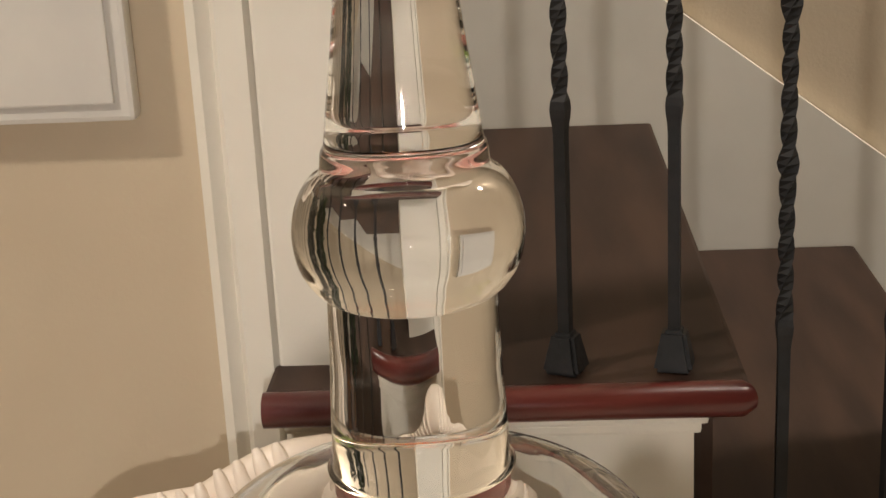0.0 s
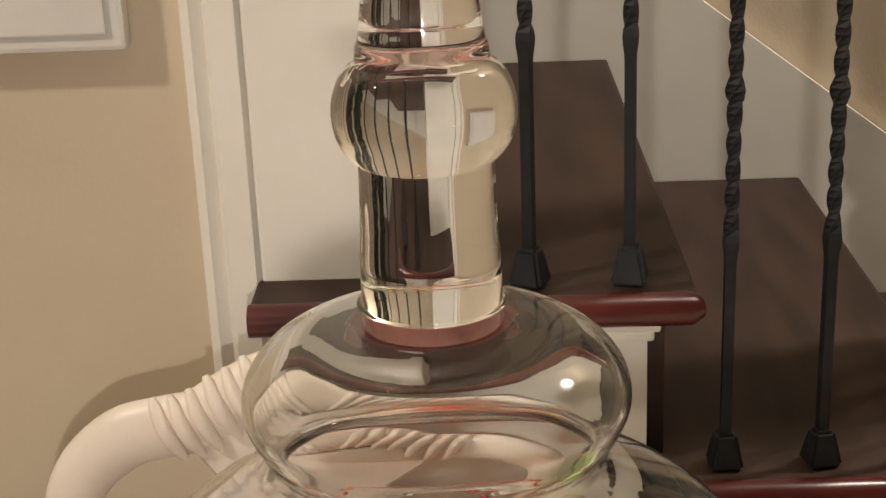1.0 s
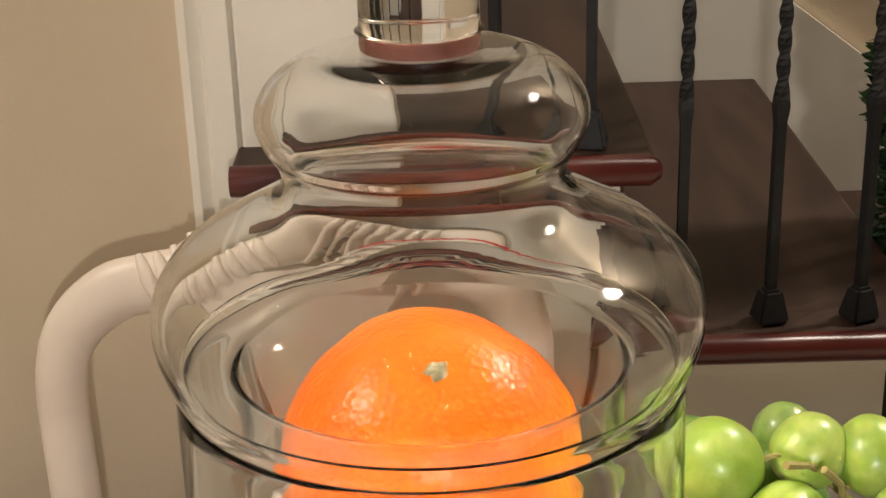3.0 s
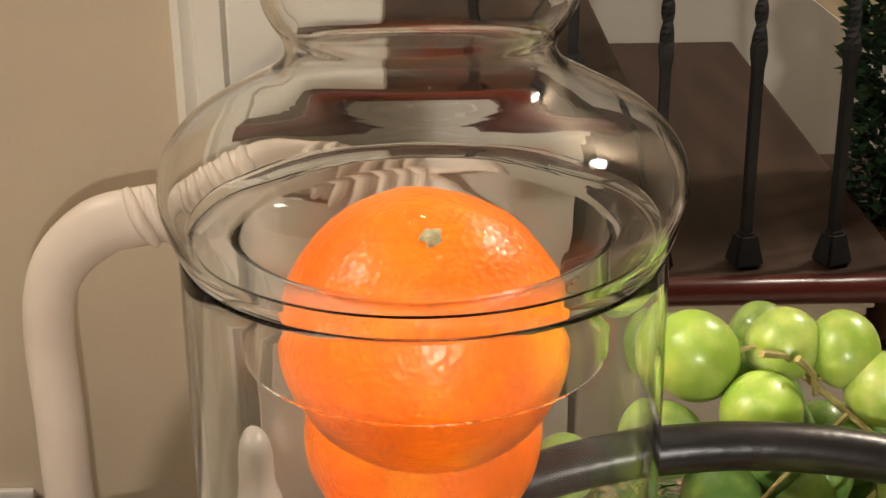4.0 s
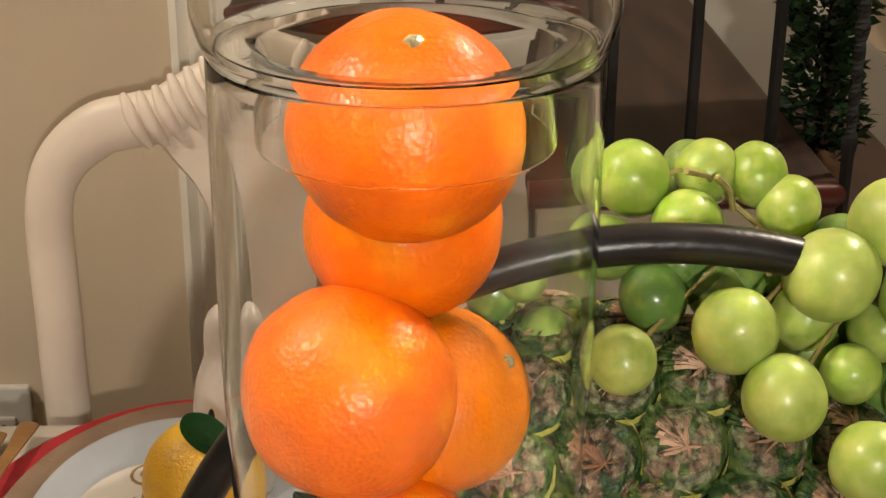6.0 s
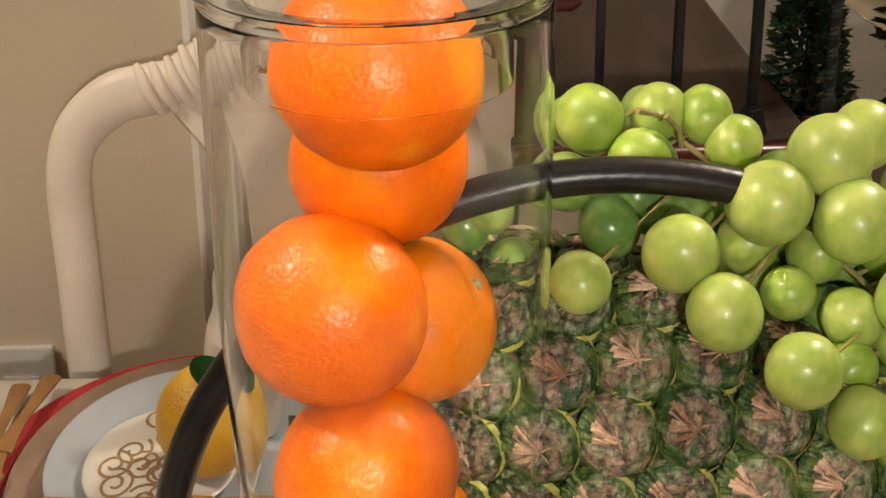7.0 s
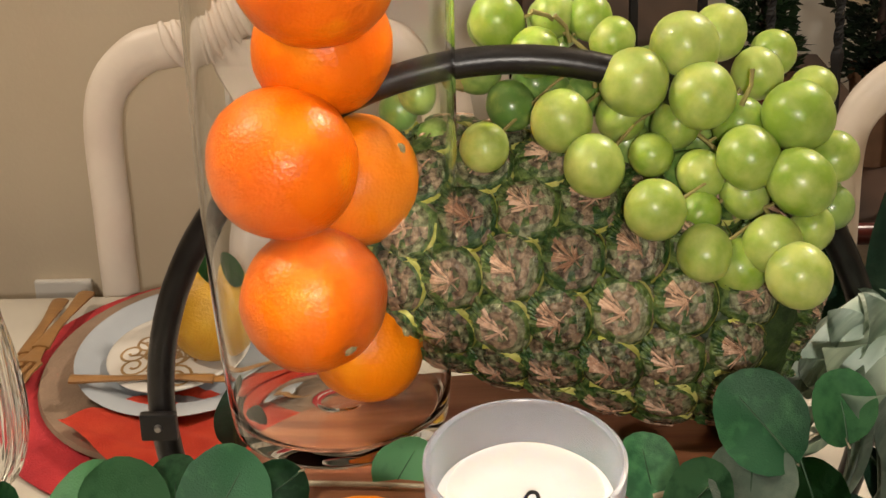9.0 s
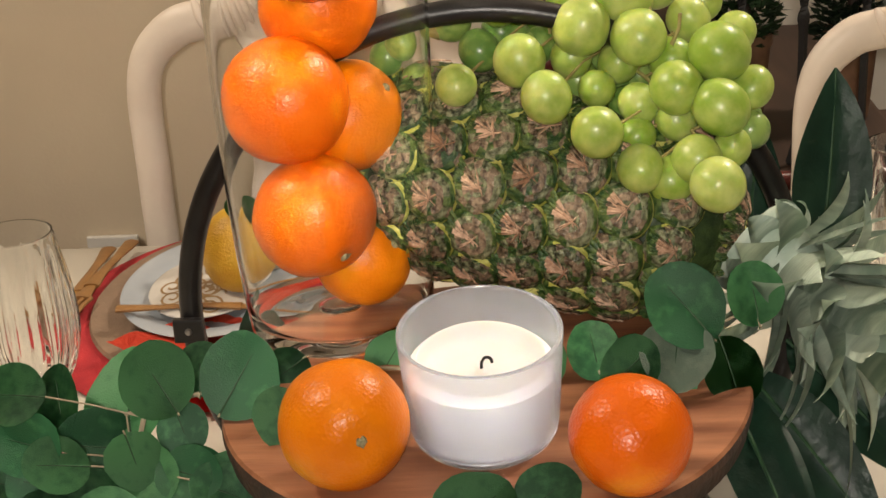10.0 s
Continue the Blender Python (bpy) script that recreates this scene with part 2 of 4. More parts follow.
def tube(points, radii, n=10, flat=1.0, axis=None, bm=None, caps=True):
    """A tube along points; radii one number or one per point. flat squeezes it along axis."""
    bm = bm or bmesh.new()
    pts = [Vector(p) for p in points]
    rr = radii if isinstance(radii, (list, tuple)) else [radii] * len(pts)
    up = Vector(axis) if axis else None
    rings = []
    for i, p in enumerate(pts):
        d = (pts[min(i + 1, len(pts) - 1)] - pts[max(i - 1, 0)]).normalized()
        a = (up if up else (Vector((0, 0, 1)) if abs(d.z) < 0.9 else Vector((1, 0, 0))))
        u = (a - d * a.dot(d)).normalized()
        v = d.cross(u)
        rings.append([bm.verts.new(p + (u * flat * math.cos(2 * math.pi * k / n) + v * math.sin(2 * math.pi * k / n)) * rr[i]) for k in range(n)])
    for a, b in zip(rings, rings[1:]):
        for k in range(n):
            bm.faces.new((a[k], a[(k + 1) % n], b[(k + 1) % n], b[k]))
    if caps:
        bm.faces.new(rings[0][::-1])
        bm.faces.new(rings[-1])
    bmesh.ops.recalc_face_normals(bm, faces=bm.faces)
    return bm


def facing(p, normal, spin=0.0):
    """A pose at p whose z axis is normal, turned by spin degrees round it."""
    q = Vector(normal).to_track_quat("Z", "Y").to_matrix().to_4x4()
    return Matrix.Translation(p) @ q @ pose(0, 0, 0, 0, 0, spin)


# ---- room ----
TABLE = -0.105
D, WD, S, H, ZA, XA, XC, RUN = 0.485, 0.600, 0.0565, 0.1190, 0.1560, 0.1240, 0.1440, 0.180
FAR = D + WD
FLOORZ = -0.855


def structure(name, bm, m, label, category, smooth=False):
    ob = part(name, bm, m, None, label, smooth)
    return tagged(ob, "", category, "", "structure")


structure("floor", box(-3.0, 3.0, -4.6, 2.0, FLOORZ - 0.05, FLOORZ), M_FLOOR, "dark brown wooden floor under the table", "floor")
structure("ceiling", box(-3.0, 3.0, -4.6, 2.0, 1.75, 1.80), M_CEIL, "off-white painted ceiling", "ceiling")
structure("wall_west", box(-3.05, -3.0, -4.6, 2.0, FLOORZ, 1.75), M_WALL, "plain beige painted wall", "wall")
structure("wall_east", box(3.0, 3.05, -4.6, 2.0, FLOORZ, 1.75), M_WALL, "plain beige painted wall", "wall")
structure("wall_south", box(-3.0, 3.0, -4.65, -4.6, FLOORZ, 1.75), M_WALL, "plain beige painted wall", "wall")
structure("wall_north", box(-3.0, -0.124, 0.555, 0.62, FLOORZ, 1.75), M_WALL, "beige painted wall beside the stairs", "wall")
structure("wall_stair", box(-0.20, 3.0, FAR + 0.004, FAR + 0.06, FLOORZ, 1.75), M_WALL, "beige painted wall behind the stairs", "wall")


def casing():
    """Moulded white casing at the wall's corner."""
    bm = bmesh.new()
    prof = [(x + 0.061, y) for x, y in ((-0.220, 0.556), (-0.220, 0.541), (-0.214, 0.536), (-0.207, 0.540), (-0.203, 0.532), (-0.188, 0.530), (-0.184, 0.536), (-0.184, 0.556))]
    rows = [[bm.verts.new((x, y, z)) for x, y in prof] for z in (FLOORZ, 1.75)]
    for k in range(len(prof)):
        q = (k + 1) % len(prof)
        bm.faces.new((rows[0][k], rows[0][q], rows[1][q], rows[1][k]))
    bmesh.ops.recalc_face_normals(bm, faces=bm.faces)
    return bm


structure("trim_corner", casing(), M_WHITE, "white moulded wooden casing at the corner", "trim")
structure("wall_column", box(-0.124, -0.030, D + 0.0465, D + 0.11, FLOORZ, 1.75, 0.002), M_WHITE, "white boxed column beside the stairs", "wall")


def skirt():
    """White stepped skirt board on the far wall, with a sloping top."""
    bm = bmesh.new()
    slope = -(0.2478 - 0.147) / (0.2885 - 0.155)
    z = lambda x: 0.2478 + slope * (x - 0.155)
    pts = [(-0.19, z(-0.19)), (1.2, z(1.2)), (1.2, z(1.2) - 0.6), (-0.19, z(-0.19) - 0.6)]
    a = [bm.verts.new((x, FAR - 0.012, zz)) for x, zz in pts]
    b = [bm.verts.new((x, FAR + 0.002, zz)) for x, zz in pts]
    bm.faces.new(a)
    bm.faces.new(b[::-1])
    for k in range(4):
        q = (k + 1) % 4
        bm.faces.new((a[q], a[k], b[k], b[q]))
    bmesh.ops.recalc_face_normals(bm, faces=bm.faces)
    return bm


structure("trim_stair_skirt", skirt(), M_WHITE, "white sloping skirt board along the stair wall", "trim")


def step(k):
    """Tread k below the top one: board, rounded nosing, white face with a moulding under it."""
    x1 = XA + RUN * k
    x0 = -0.1270 if k == 0 else x1 - RUN - 0.03
    z = ZA - H * k
    st = thing("stair_step", "dark brown wooden step with mahogany nosing and white side", "step", pose(0, 0, 0), "stair steps", "structure")
    part("tread", box(x0, x1, D + 0.006, FAR - 0.014, z - 0.012, z, 0.003), M_TREAD, st, "dark walnut tread", False)
    part("nosing", tube([(x0, D + 0.006, z - 0.008), (x1 - 0.004, D + 0.006, z - 0.008), (x1, D + 0.008, z - 0.008)], [0.0095, 0.0095, 0.007], 14), M_NOSE, st, "polished mahogany nosing")
    xr = x1 - 0.026
    part("face_panel", box(x0 + 0.012, xr, D + 0.030, D + 0.045, FLOORZ, z - 0.018), M_WHITE, st, "white painted side panel", False)
    bm = box(x0 + 0.008, xr + 0.006, D + 0.014, D + 0.031, z - 0.026, z - 0.0175, 0.002)
    box(x0 + 0.010, xr + 0.003, D + 0.020, D + 0.031, z - 0.034, z - 0.0265, 0.002, bm)
    part("moulding", bm, M_WHITE, st, "white moulding under the nosing", False)
    part("riser", box(xr, xr + 0.012, D + 0.046, FAR - 0.016, z - H, z - 0.013), M_TREAD, st, "dark riser", False)


for k in range(5):
    step(k)


def baluster_mesh():
    """A twisted square iron bar with two knuckles."""
    bm = bmesh.new()
    rows = []
    n = 150
    L = 0.62
    for i in range(n + 1):
        z = L * i / n
        tw = 0.0
        if 0.145 < z:
            tw = min((z - 0.145), 0.33) * 2 * math.pi / 0.062
        r = 0.0043
        for zk in (0.140, 0.225, 0.31):
            r += 0.0016 * math.exp(-((z - zk) / 0.007) ** 2)
        rows.append([bm.verts.new((r * math.cos(tw + a), r * math.sin(tw + a), z)) for a in [math.pi / 4 + k * math.pi / 2 for k in range(4)]])
    for a, b in zip(rows, rows[1:]):
        for k in range(4):
            bm.faces.new((a[k], a[(k + 1) % 4], b[(k + 1) % 4], b[k]))
    bm.faces.new(rows[0][::-1])
    bm.faces.new(rows[-1])
    return bm


bal = thing("baluster", "twisted black iron baluster with a shoe on the tread", "baluster", None, "stair balusters")
part("bar", baluster_mesh(), M_IRON, bal, "", False)
bmS = bmesh.new()
bmesh.ops.create_cone(bmS, cap_ends=True, segments=4, radius1=0.0145, radius2=0.0085, depth=0.022, matrix=pose(0, 0, 0.011, 0, 0, 45))
bmesh.ops.bevel(bmS, geom=list(bmS.edges), offset=0.002, segments=2, affect="EDGES")
part("shoe", bmS, M_IRON, bal, "", False)
first = True
for k in range(-2, 12):
    stp = 0 if k < 0 else 1 + k // 3
    m = pose(XC + k * S, D + 0.040 - 0.012, ZA - H * stp + 0.001, 0, 0, 12 * k)
    if stp > 4:
        break
    if first:
        bal.matrix_basis = m
        first = False
    else:
        copy_thing(bal, m)

# wall fittings
fr = thing("wall_panel", "white rectangular framed panel on the beige wall", "panel", pose(0, 0, 0))
bmP = box(-0.37, -0.190, 0.540, 0.5545, 0.293, 0.475, 0.003)
part("frame", bmP, M_PLASTIC, fr, "", False)
part("face", box(-0.36, -0.200, 0.5375, 0.5405, 0.303, 0.465, 0.001), M_PLASTIC, fr, "", False)
ol = thing("wall_outlet", "white plastic wall outlet plate above the table edge", "outlet", pose(0, 0, 0))
part("plate", box(-0.337, -0.284, 0.548, 0.5545, -0.237, -0.143, 0.002), M_PLASTIC, ol, "", False)
for z in (-0.180, -0.214):
    socket = part("socket", box(-0.326, -0.296, 0.5455, 0.5485, z - 0.012, z + 0.012, 0.002), M_PLASTIC, ol, "", False)
    for x in (-0.3165, -0.3055):
        part("slot", box(x - 0.0016, x + 0.0016, 0.5445, 0.5460, z - 0.005, z + 0.006, 0.0004), M_IRON, socket, "dark slot", False)

# ---- table ----
tb = thing("dining_table", "cream painted dining table", "table", pose(0, 0, FLOORZ))
part("tabletop", box(-1.0, 1.0, -0.62, 0.425, TABLE - 0.03 - FLOORZ, TABLE - FLOORZ, 0.006), M_TABLE, tb, "", False)
for x in (-0.92, 0.92):
    for y in (-0.55, 0.36):
        part("leg", lathe([(0, 0), (0.025, 0), (0.03, 0.05), (0.022, 0.12), (0.04, 0.5), (0.03, 0.6), (0.045, 0.64), (0.045, TABLE - 0.03 - FLOORZ - 0.001), (0, TABLE - 0.03 - FLOORZ - 0.001)], 20), M_TABLE, tb, "", True, pose(x, y, 0))


# ---- chairs ----
def chair():
    ch = thing("dining_chair", "cream painted wooden chair with an arched open back", "chair", pose(-0.093, 0.475, FLOORZ - 0.016), "chairs at the table")
    z0 = FLOORZ
    # back frame, in the chair's own x and height: one bent rail, post to post over the crest
    half = [(-0.138, -0.40), (-0.145, -0.12), (-0.1455, -0.03), (-0.1450, 0.042), (-0.1340, 0.078), (-0.1080, 0.1015), (-0.0830, 0.1080), (-0.0630, 0.1120), (-0.0430, 0.1240), (-0.0220, 0.1345), (0.0, 0.1380)]
    pts = smooth_profile(half, 5)
    rail = [(x, 0, z - z0) for x, z in pts] + [(-x, 0, z - z0) for x, z in pts[-2::-1]]
    w = [0.0160 + 0.0026 * max(0.0, min(1.0, (z - z0 - 0.06 + z0) / 0.04)) for _, z in pts]
    part("back_frame", tube(rail, w + w[-2::-1], 18, 0.62, (0, 1, 0)), M_CHAIR, ch)
    # vase-shaped splat between the two openings
    bm = bmesh.new()
    prof = [(0.074, 0.112), (0.066, 0.092), (0.058, 0.080), (0.046, 0.064), (0.037, 0.040), (0.031, 0.0), (0.030, -0.04), (0.036, -0.08), (0.052, -0.12), (0.05, -0.17), (0.03, -0.25), (0.03, -0.40)]
    rows = [[bm.verts.new((sx * r, y, z - z0)) for sx, y in ((-1, -0.004), (-0.94, -0.008), (0.94, -0.008), (1, -0.004), (1, 0.006), (-1, 0.006))] for r, z in smooth_profile(prof, 5)]
    for a, b in zip(rows, rows[1:]):
        for k in range(6):
            bm.faces.new((a[k], a[(k + 1) % 6], b[(k + 1) % 6], b[k]))
    bm.faces.new(rows[0])
    bm.faces.new(rows[-1][::-1])
    bmesh.ops.recalc_face_normals(bm, faces=bm.faces)
    part("splat", bm, M_CHAIR, ch)
    # carved ridges fanned across the rail on both sides of the crest
    for sx in (-1, 1):
        for i in range(7):
            x = -0.080 + 0.0105 * i
            z = min(pts, key=lambda p: abs(p[0] - x))[1]
            p = [(sx * (x - 0.009), -0.0040, z + 0.0190 - z0), (sx * (x - 0.001), -0.0115, z + 0.001 - z0), (sx * (x + 0.008), -0.0080, z - 0.0170 - z0)]
            part("ridge", tube(smooth_profile(p, 4), [0.0020, 0.0034, 0.0044, 0.0050, 0.0050, 0.0048, 0.0042, 0.0032, 0.0020], 8), M_CHAIR, ch)
    part("seat", box(-0.15, 0.15, -0.02, 0.30, 0.39, 0.45, 0.012), M_CHAIR, ch, "", False)
    for x in (-0.13, 0.13):
        for y in (0.0, 0.27):
            part("leg", tube([(x, y, 0.016), (x, y, 0.40)], [0.012, 0.02], 10), M_CHAIR, ch)
    return ch


chr1 = chair()
copy_thing(chr1, pose(0.502, 0.455, FLOORZ - 0.0155, 0, 0, 2) @ Matrix.Diagonal((0.93, 1, 0.968, 1)))


# ---- place setting ----
def disc(r, t, rim=0.0):
    return lathe([(0, 0), (r - t, 0), (r, t * 0.5), (r - t * 0.3, t + rim), (r - t * 2.5 - rim, t), (0, t)], 56)


def wavy_cloth(w, d, name_seed):
    bm = bmesh.new()
    n = 26
    rnd = random.Random(name_seed)
    vs = [[bm.verts.new(((i / n - 0.5) * w, (j / n - 0.5) * d, 0.0025 + 0.0018 * math.sin(i * 0.9 + j * 0.4) + rnd.uniform(0, 0.0006))) for i in range(n + 1)] for j in range(n + 1)]
    for j in range(n):
        for i in range(n):
            bm.faces.new((vs[j][i], vs[j][i + 1], vs[j + 1][i + 1], vs[j + 1][i]))
    bmesh.ops.solidify(bm, geom=list(bm.faces), thickness=0.002)
    return bm


tagged(part("placemat", lathe([(0, 0), (0.115, 0), (0.118, 0.0015), (0.115, 0.003), (0, 0.003)], 64), M_RED, None, "round red woven cloth placemat on the table", True, pose(-0.135, 0.268, TABLE + 0.0005) @ Matrix.Diagonal((1.20, 1.56, 1, 1))), "", "placemat")
tagged(part("charger_plate", disc(0.088, 0.004, 0.001), M_KRAFT, None, "matt brown round charger on the red placemat", True, pose(-0.138, 0.284, TABLE + 0.004) @ Matrix.Diagonal((1.27, 1.74, 1, 1))), "", "charger")
tagged(part("dinner_plate", lathe([(0, 0.0), (0.045, 0.0), (0.058, 0.008), (0.066, 0.011), (0.067, 0.0125), (0.064, 0.013), (0.052, 0.008), (0.045, 0.004), (0, 0.0035)], 64), M_PLATE, None, "pale grey stoneware plate with a raised rim on the charger", True, pose(-0.141, 0.279, TABLE + 0.0095) @ Matrix.Diagonal((1.22, 1.66, 1, 1))), "", "plate")


def swirl_ornament():
    th = thing("saucer", "white saucer with brown painted swirls on the grey plate", "saucer", pose(-0.150, 0.266, TABLE + 0.0235) @ Matrix.Diagonal((1.20, 1.65, 0.30, 1)))
    bm = bmesh.new()
    bmesh.ops.create_uvsphere(bm, u_segments=40, v_segments=20, radius=0.040, matrix=Matrix.Diagonal((1, 1, 0.42, 1)))
    part("body", bm, M_PORC, th)
    rnd = random.Random(5)
    for i in range(16):
        a0, b0 = rnd.uniform(0, 6.28), rnd.uniform(0.25, 1.3)
        cx, cy = 0.032 * math.sin(b0) * math.cos(a0), 0.032 * math.sin(b0) * math.sin(a0)
        pts = []
        for k in range(26):
            a = a0 + k * 0.42
            r = 0.0018 + 0.00034 * k
            x, y = cx + r * math.cos(a), cy + r * math.sin(a)
            q = 1 - (x * x + y * y) / 0.0403 ** 2
            if q > 0.02:
                pts.append((x, y, 0.0169 * math.sqrt(q) + 0.0001))
        if len(pts) > 4:
            part("swirl_line", tube(pts, 0.0009, 5), M_GOLDLINE, th, "brown painted swirl")


swirl_ornament()


def fork(m, tines):
    th = thing("fork" if tines else "knife", "amber wooden-handled cutlery lying on the setting", "cutlery", m)
    hand = smooth_profile([(0, 0, 0), (0.03, 0, 0.001), (0.07, 0, 0.003), (0.10, 0, 0.002)], 5)
    part("handle", tube(hand, [0.0045 + 0.0012 * math.cos(i * 0.4) for i in range(len(hand))], 10, 0.45, (0, 0, 1)), M_SPOON, th)
    if tines:
        part("neck", tube([(0.10, 0, 0.002), (0.118, 0, 0.002), (0.128, 0, 0.003)], [0.0035, 0.006, 0.0098], 10, 0.3, (0, 0, 1)), M_SPOON, th)
        for k in range(4):
            y = (k - 1.5) * 0.0052
            part("tine", tube([(0.126, y, 0.003), (0.145, y, 0.005), (0.160, y, 0.003)], [0.0018, 0.0016, 0.0008], 6), M_SPOON, th)
    else:
        part("blade", tube([(0.10, 0, 0.002), (0.13, 0.001, 0.002), (0.165, 0.0, 0.002)], [0.0045, 0.0062, 0.002], 10, 0.25, (0, 0, 1)), M_SPOON, th)
    return th


fork(pose(-0.2475, 0.4010, TABLE + 0.012, 0, 0, -95.0) @ Matrix.Diagonal((1.062, 1.25, 1, 1)), True)
fork(pose(-0.2680, 0.3960, TABLE + 0.008, 0, 0, -89.5) @ Matrix.Diagonal((1.03, 1.25, 1, 1)), True)
fork(pose(-0.2135, 0.216, TABLE + 0.027, 0, 1, -2), False)
tagged(part("napkin", wavy_cloth(0.13, 0.13, 3), M_NAPKIN, None, "folded orange-red cloth napkin beside the plate", True, pose(-0.120, 0.162, TABLE + 0.013, 0, 5, 40)), "", "napkin")


def goblet(m):
    th = thing("goblet", "clear cut-glass goblet with vertical ribs on the table", "goblet", m)
    foot = [(0, 0), (0.030, 0), (0.031, 0.002), (0.010, 0.006), (0.0045, 0.012), (0.004, 0.050), (0.007, 0.058), (0.0, 0.0585)]
    part("foot", lathe(foot, 40), M_GLASS, th, "clear glass foot and stem").visible_shadow = False
    pr = smooth_profile([(0.0, 0.0600), (0.008, 0.0605), (0.022, 0.072), (0.030, 0.095), (0.0305, 0.125), (0.0265, 0.165), (0.0252, 0.172)], 5) + smooth_profile([(0.0240, 0.172), (0.0252, 0.165), (0.0286, 0.125), (0.0280, 0.097), (0.019, 0.076), (0, 0.066)], 5)
    bm = lathe(pr, 120)
    for v in bm.verts:
        r = math.hypot(v.co.x, v.co.y)
        if 0.066 < v.co.z < 0.160 and r > 0.012:
            a = math.atan2(v.co.y, v.co.x)
            k = 1 + 0.085 * math.cos(14 * a) * math.sin(math.pi * (v.co.z - 0.066) / 0.094) ** 0.5
            v.co.x *= k
            v.co.y *= k
    part("bowl", bm, M_GLASS, th, "ribbed clear glass bowl").visible_shadow = False


goblet(pose(-0.208, 0.005, TABLE + 0.0005))
goblet(pose(0.365, 0.115, TABLE + 0.0005))

# ---- centrepiece stand ----
CX, CY = 0.085, -0.090
st = thing("centerpiece_stand", "round acacia wood tray on a black hoop stand", "tray stand", pose(0, 0, TABLE))


def live_edge_disc(r, t):
    bm = bmesh.new()
    n = 96
    rows = []
    for z, s in ((-t, 0.94), (-t * 0.8, 0.985), (-t * 0.3, 1.0), (-0.002, 0.997), (0, 0.988)):
        rows.append([bm.verts.new((r * s * (1 + 0.006 * math.sin(3 * a) + 0.004 * math.sin(7 * a + 1)) * math.cos(a), r * s * 1.0 * (1 + 0.006 * math.sin(3 * a) + 0.004 * math.sin(7 * a + 1)) * math.sin(a), z)) for a in [2 * math.pi * k / n for k in range(n)]])
    for a, b in zip(rows, rows[1:]):
        for k in range(n):
            f = bm.faces.new((a[k], a[(k + 1) % n], b[(k + 1) % n], b[k]))
            f.material_index = 0 if b is rows[-1] else 1
    bm.faces.new(rows[-1])
    bm.faces.new(rows[0][::-1]).material_index = 1
    return bm


part("wood_tray", mesh("wood_tray", live_edge_disc(0.150, 0.022), [M_TRAY, M_BARK], False), None, st, "reddish acacia wood disc with dark edge", at=pose(CX, CY, -TABLE))
HR = 0.1915
hoop = []
for i in range(81):
    a = radians(-33 + 246 * i / 80)
    hoop.append((0.0865 + HR * math.cos(a), 0.020, HR * math.sin(a) - TABLE))
part("hoop", tube(hoop, 0.0075, 16, axis=(0, 1, 0)), M_HOOP, st, "black tubular hoop")
for a, x in ((180, -0.1050), (0, 0.2780)):
    clip = part("bracket", box(x - 0.010, x + 0.010, 0.0060, 0.0118, -TABLE - 0.012, -TABLE + 0.004, 0.0015), M_HOOP, st, "black metal bracket holding the hoop", False)
    part("screw", lathe([(0, 0.0022), (0.0018, 0.0018), (0.0024, 0.0), (0, 0)], 10), M_SCREW, clip, "bright screw head", at=facing((x, 0.0060, -TABLE - 0.004), (0, -1, 0)))
part("foot_ring", tube([(CX + 0.13 * math.cos(a), CY + 0.13 * math.sin(a), 0.0075) for a in [2 * math.pi * k / 48 for k in range(49)]], 0.006, 10), M_HOOP, st)
for a in (45, 135, 225, 315):
    c, s = math.cos(radians(a)), math.sin(radians(a))
    part("leg", tube([(CX + 0.13 * c, CY + 0.13 * s, 0.008), (CX + 0.12 * c, CY + 0.12 * s, -TABLE - 0.021)], 0.005, 8), M_HOOP, st)

# ---- glass jar ----
JX, JY = -0.0055, 0.002
jar = thing("apothecary_jar", "tall clear glass apothecary jar holding stacked oranges", "jar", pose(JX, JY, 0.0008))
outer = smooth_profile([(0.0, 0.004), (0.018, 0.003), (0.040, 0.0005), (0.050, 0.0), (0.0553, 0.003), (0.0573, 0.010), (0.0594, 0.030), (0.0622, 0.070), (0.0648, 0.150), (0.0652, 0.220), (0.0650, 0.2640), (0.0648, 0.2668)], 6)
inner = [(0.0644, 0.2674), (0.0639, 0.2674)] + smooth_profile([(0.0636, 0.2668), (0.0634, 0.220), (0.0630, 0.150), (0.0604, 0.070), (0.0576, 0.030), (0.0540, 0.014), (0.046, 0.0105), (0.018, 0.0115), (0.010, 0.0135), (0.0, 0.014)], 6)
ob = part("body", lathe(outer + inner, 96), M_JAR, jar, "clear tapered glass cylinder")
ob.visible_shadow = False
lo = smooth_profile([(0.0640, 0.2678), (0.0647, 0.2684), (0.0672, 0.2745), (0.0692, 0.2840), (0.0672, 0.2930), (0.0600, 0.3010), (0.0480, 0.3080), (0.0385, 0.3135), (0.0348, 0.3180), (0.0352, 0.3230), (0.0385, 0.3285), (0.0402, 0.3340), (0.0385, 0.3400), (0.0330, 0.3455), (0.0240, 0.3490), (0.0150, 0.3500)], 6)
li = smooth_profile([(0.0100, 0.3468), (0.0240, 0.3465), (0.0322, 0.3438), (0.0370, 0.3390), (0.0385, 0.3338), (0.0369, 0.3290), (0.0337, 0.3238), (0.0331, 0.3178), (0.0370, 0.3122), (0.0469, 0.3066), (0.0590, 0.2996), (0.0657, 0.2920), (0.0675, 0.2840), (0.0657, 0.2760), (0.0636, 0.2712)], 5) + [(0.0633, 0.2690), (0.0635, 0.2680)]
